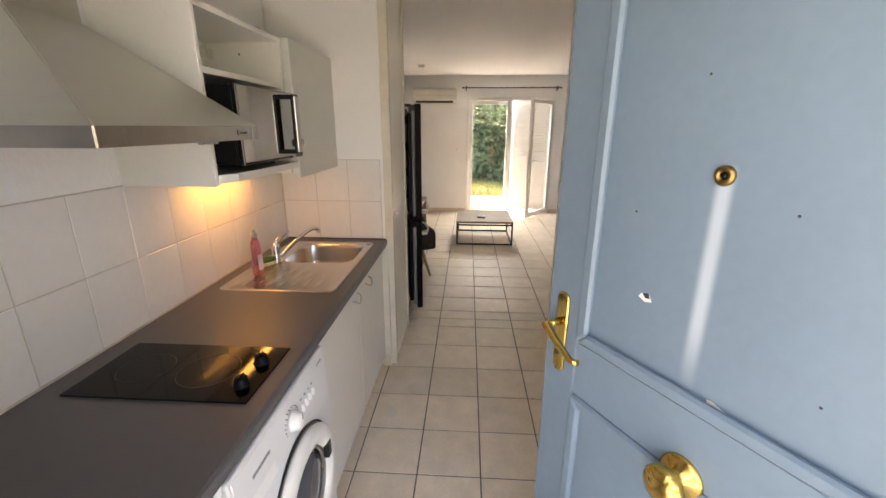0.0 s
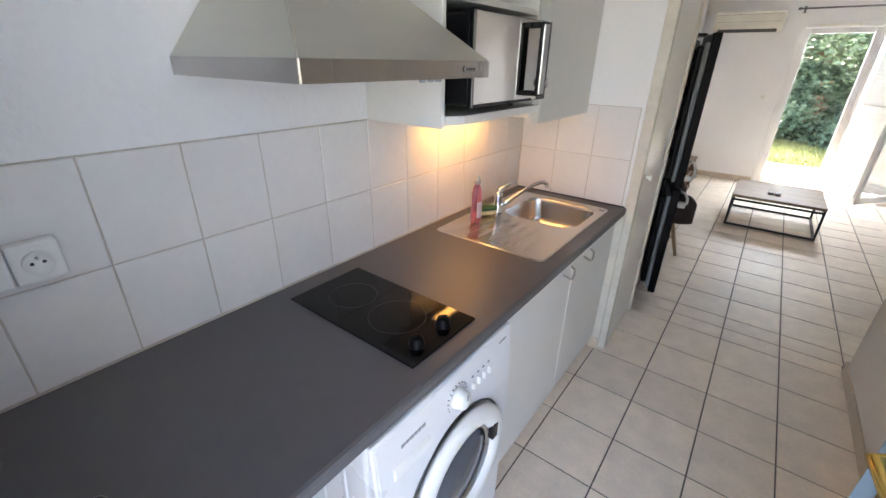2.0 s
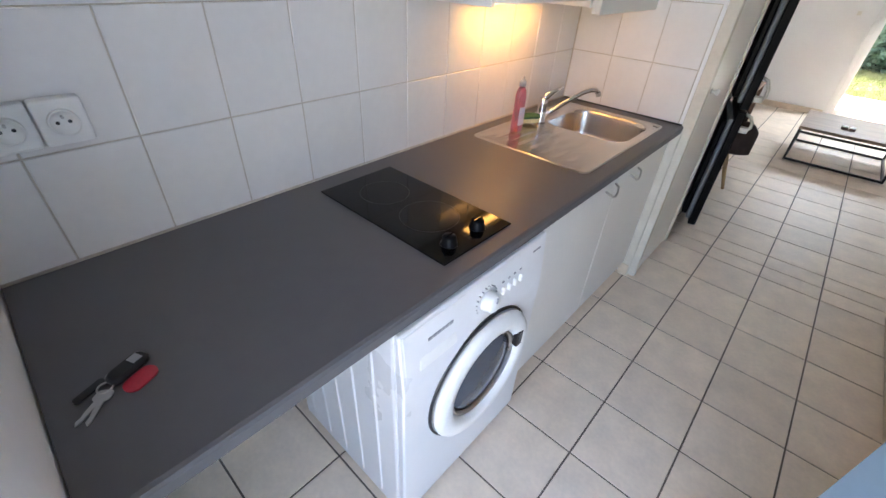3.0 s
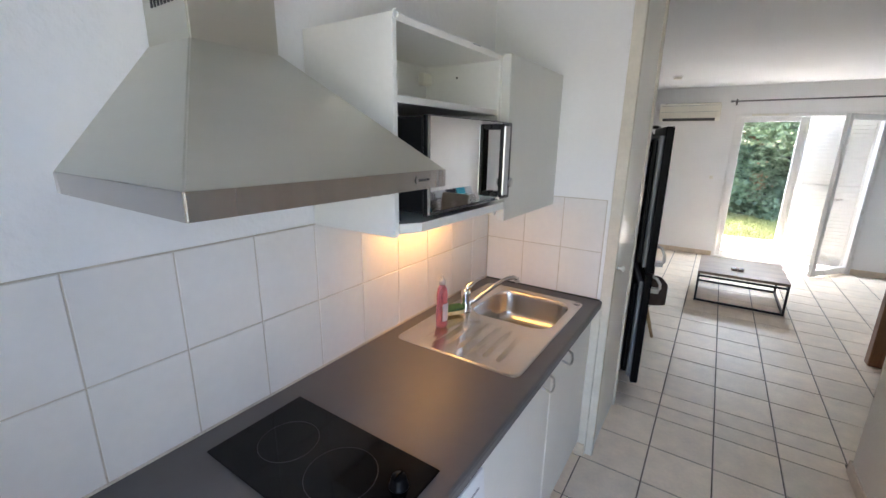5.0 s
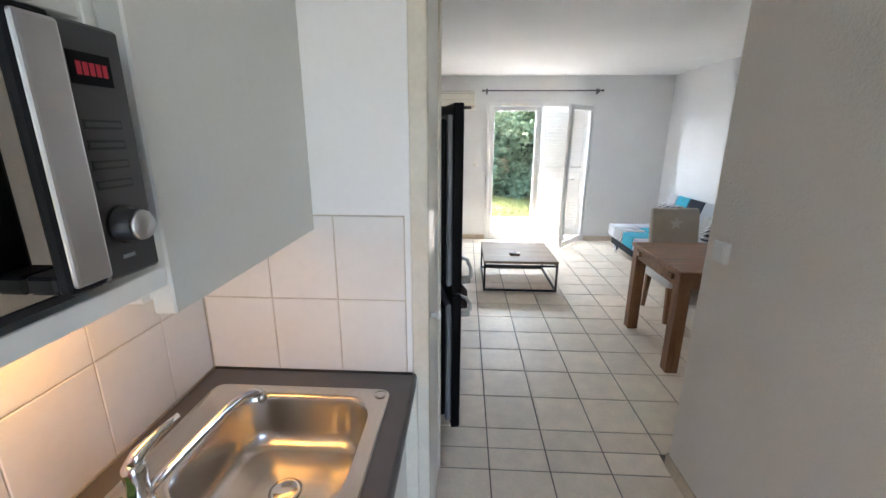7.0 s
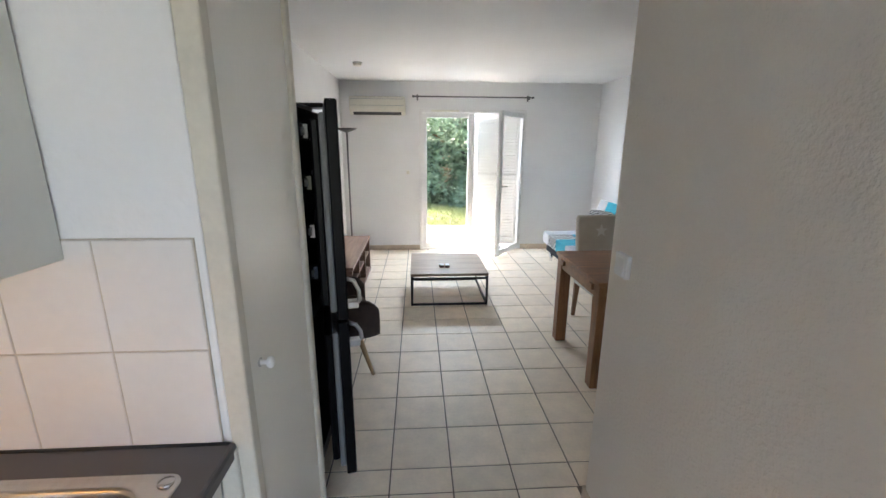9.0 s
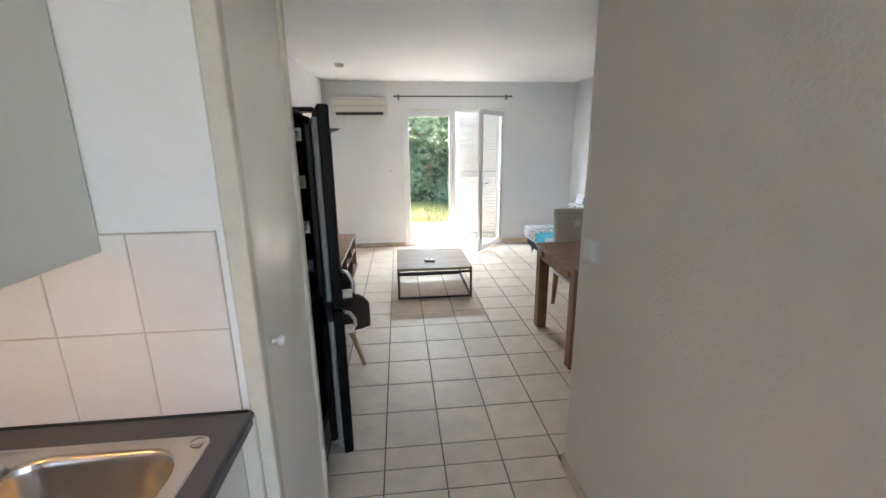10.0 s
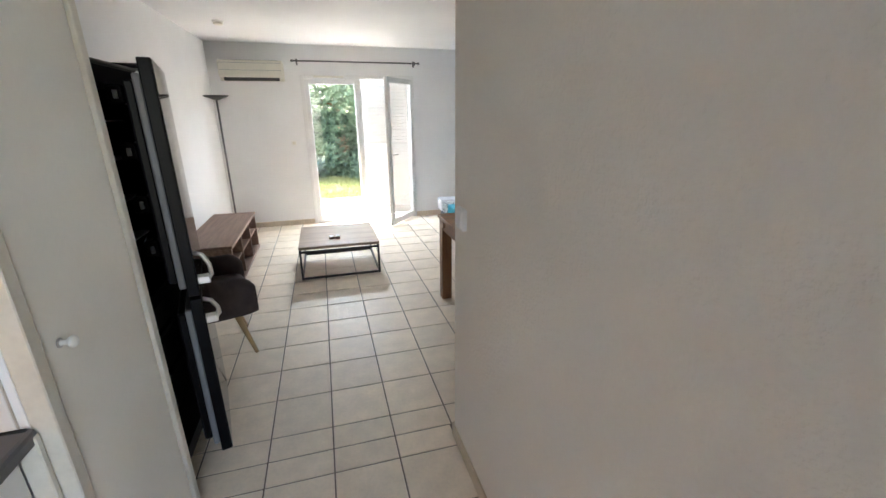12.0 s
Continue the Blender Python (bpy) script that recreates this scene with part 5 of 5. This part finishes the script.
        ob = leaves("crown", n, place, size, material, "loose green leaves", "", t)
        ob.data.transform(t.matrix_basis.inverted())

    crown(2.95, 16.95, 1.75, 4.6, 1.7, 13000, "tree", 0.070, LEAFL, "garden tree with orange-brown bark standing in the hedge", 0.19, 3.6, (0.6, 0.55, 0.8, 1.15, 0.35))
    crown(0.9, 18.7, 1.1, 4.4, 2.2, 15000, "tree", 0.075, LEAFL, "leafy tree behind the hedge", 0.16, 4.0)
    crown(4.6, 19.0, 1.1, 4.6, 2.2, 15000, "tree", 0.075, LEAFD, "dark leafy tree behind the hedge", 0.17, 4.0)
    crown(-2.6, 19.5, 1.0, 5.0, 2.0, 9000, "tree", 0.08, LEAFL, "leafy tree behind the hedge", 0.16, 4.0)
    crown(8.2, 19.5, 1.0, 5.0, 2.0, 9000, "tree", 0.08, LEAFL, "leafy tree behind the hedge", 0.16, 4.0)
    n = 26000
    c = np.stack([rng.uniform(-0.5, 5.5, n), rng.uniform(13.86, 17.1, n), np.full(n, -0.062)], 1)
    d = rng.normal(0, 0.35, (n, 3))
    d[:, 2] = 1
    hgt = rng.uniform(0.03, 0.11, (n, 1)) * (1 + 0.5 * np.sin(c[:, :1] * 3) * np.sin(c[:, 1:2] * 2.2))
    a = rng.uniform(0, math.pi, n)
    w = np.stack([np.cos(a), np.sin(a), np.zeros(n)], 1) * 0.006
    v = np.stack([c - w, c + w, c + d * hgt], 1).reshape(-1, 3)
    me = bpy.data.meshes.new("grass")
    me.from_pydata(v.tolist(), [], (np.arange(n)[:, None] * 3 + np.arange(3)).tolist())
    me.materials.append(BLADE)
    tagged(new("grass", me), "sunlit rough grass before the hedge", "grass", "", "stuff")


garden()


# ---- tiles ----
def tiles():
    cache = {}

    def tile_mesh(w, d, t, bev, material, axis):
        key = (round(w, 4), round(d, 4), round(t, 4), axis)
        if key not in cache:
            if axis == 'z':
                b = B(-w / 2, w / 2, -d / 2, d / 2, -t, 0, 0)
            elif axis == 'x':
                b = B(-t, 0, -w / 2, w / 2, -d / 2, d / 2, 0)
            else:
                b = B(-w / 2, w / 2, 0, t, -d / 2, d / 2, 0)
            top = [e for e in b.edges if all((abs(v.co[{'z': 2, 'x': 0, 'y': 1}[axis]]) < 1e-6) for v in e.verts)]
            bmesh.ops.bevel(b, geom=top, offset=bev, segments=1, affect='EDGES')
            cache[key] = mesh_of("tile", b, material)
        return cache[key]

    def place(me, at, parent):
        ob = new("tile", me)
        ob.parent = parent
        ob.location = at
        return ob
    g = 0.0039
    # floor
    def cells(x0, x1, y0, y1):
        i0, i1 = math.floor((x0 - 0.94) / 0.303), math.ceil((x1 - 0.94) / 0.303)
        j0, j1 = math.floor((y0 - 6.346) / 0.303), math.ceil((y1 - 6.346) / 0.303)
        for i in range(i0, i1):
            for j in range(j0, j1):
                a, b = max(x0, 0.94 + 0.303 * i), min(x1, 0.94 + 0.303 * (i + 1))
                c, d = max(y0, 6.346 + 0.303 * j), min(y1, 6.346 + 0.303 * (j + 1))
                if b - a > 0.03 and d - c > 0.03:
                    yield a, b, c, d
    for area in ((0.0, WX, 3.80, 7.10), (0.0, RX, 7.10, FAR)):
        for a, b, c, d in cells(*area):
            me = tile_mesh(b - a - 2 * g * 0.85, d - c - 2 * g * 0.85, 0.006, 0.0016, FLOORT, 'z')
            place(me, ((a + b) / 2, (c + d) / 2, 0.0), FLOOR)
    # wall behind the worktop
    gw = 0.0016
    for z0, z1 in ((0.902, 1.1425), (1.1425, 1.3945)):
        ys = [4.034] + [5.18 + 0.2025 * k for k in range(-5, 6)] + [END - 0.010]
        for a, b in zip(ys, ys[1:]):
            if b - a > 0.02:
                place(tile_mesh(b - a - 2 * gw, z1 - z0 - 2 * gw, 0.006, 0.0015, WTILE, 'x'), (0.0085, (a + b) / 2, (z0 + z1) / 2), KITWALL)
        xs = [0.010, 0.2215, 0.4215, 0.6235]
        for a, b in zip(xs, xs[1:]):
            place(tile_mesh(b - a - 2 * gw, z1 - z0 - 2 * gw, 0.006, 0.0015, WTILE, 'y'), ((a + b) / 2, END - 0.0085, (z0 + z1) / 2), ENDWALL)


ENDWALL = bpy.data.objects["wall_end"]
bed = B(0.0005, 0.0055, 4.034, END - 0.001, 0.88, 1.3955, 0)
B(0.0055, 0.6240, END - 0.0055, END - 0.0005, 0.88, 1.3955, 0, bm=bed)
whole("trim", bed, WGROUT, "beige tile grout behind the worktop", "trim", "structure")
tiles()
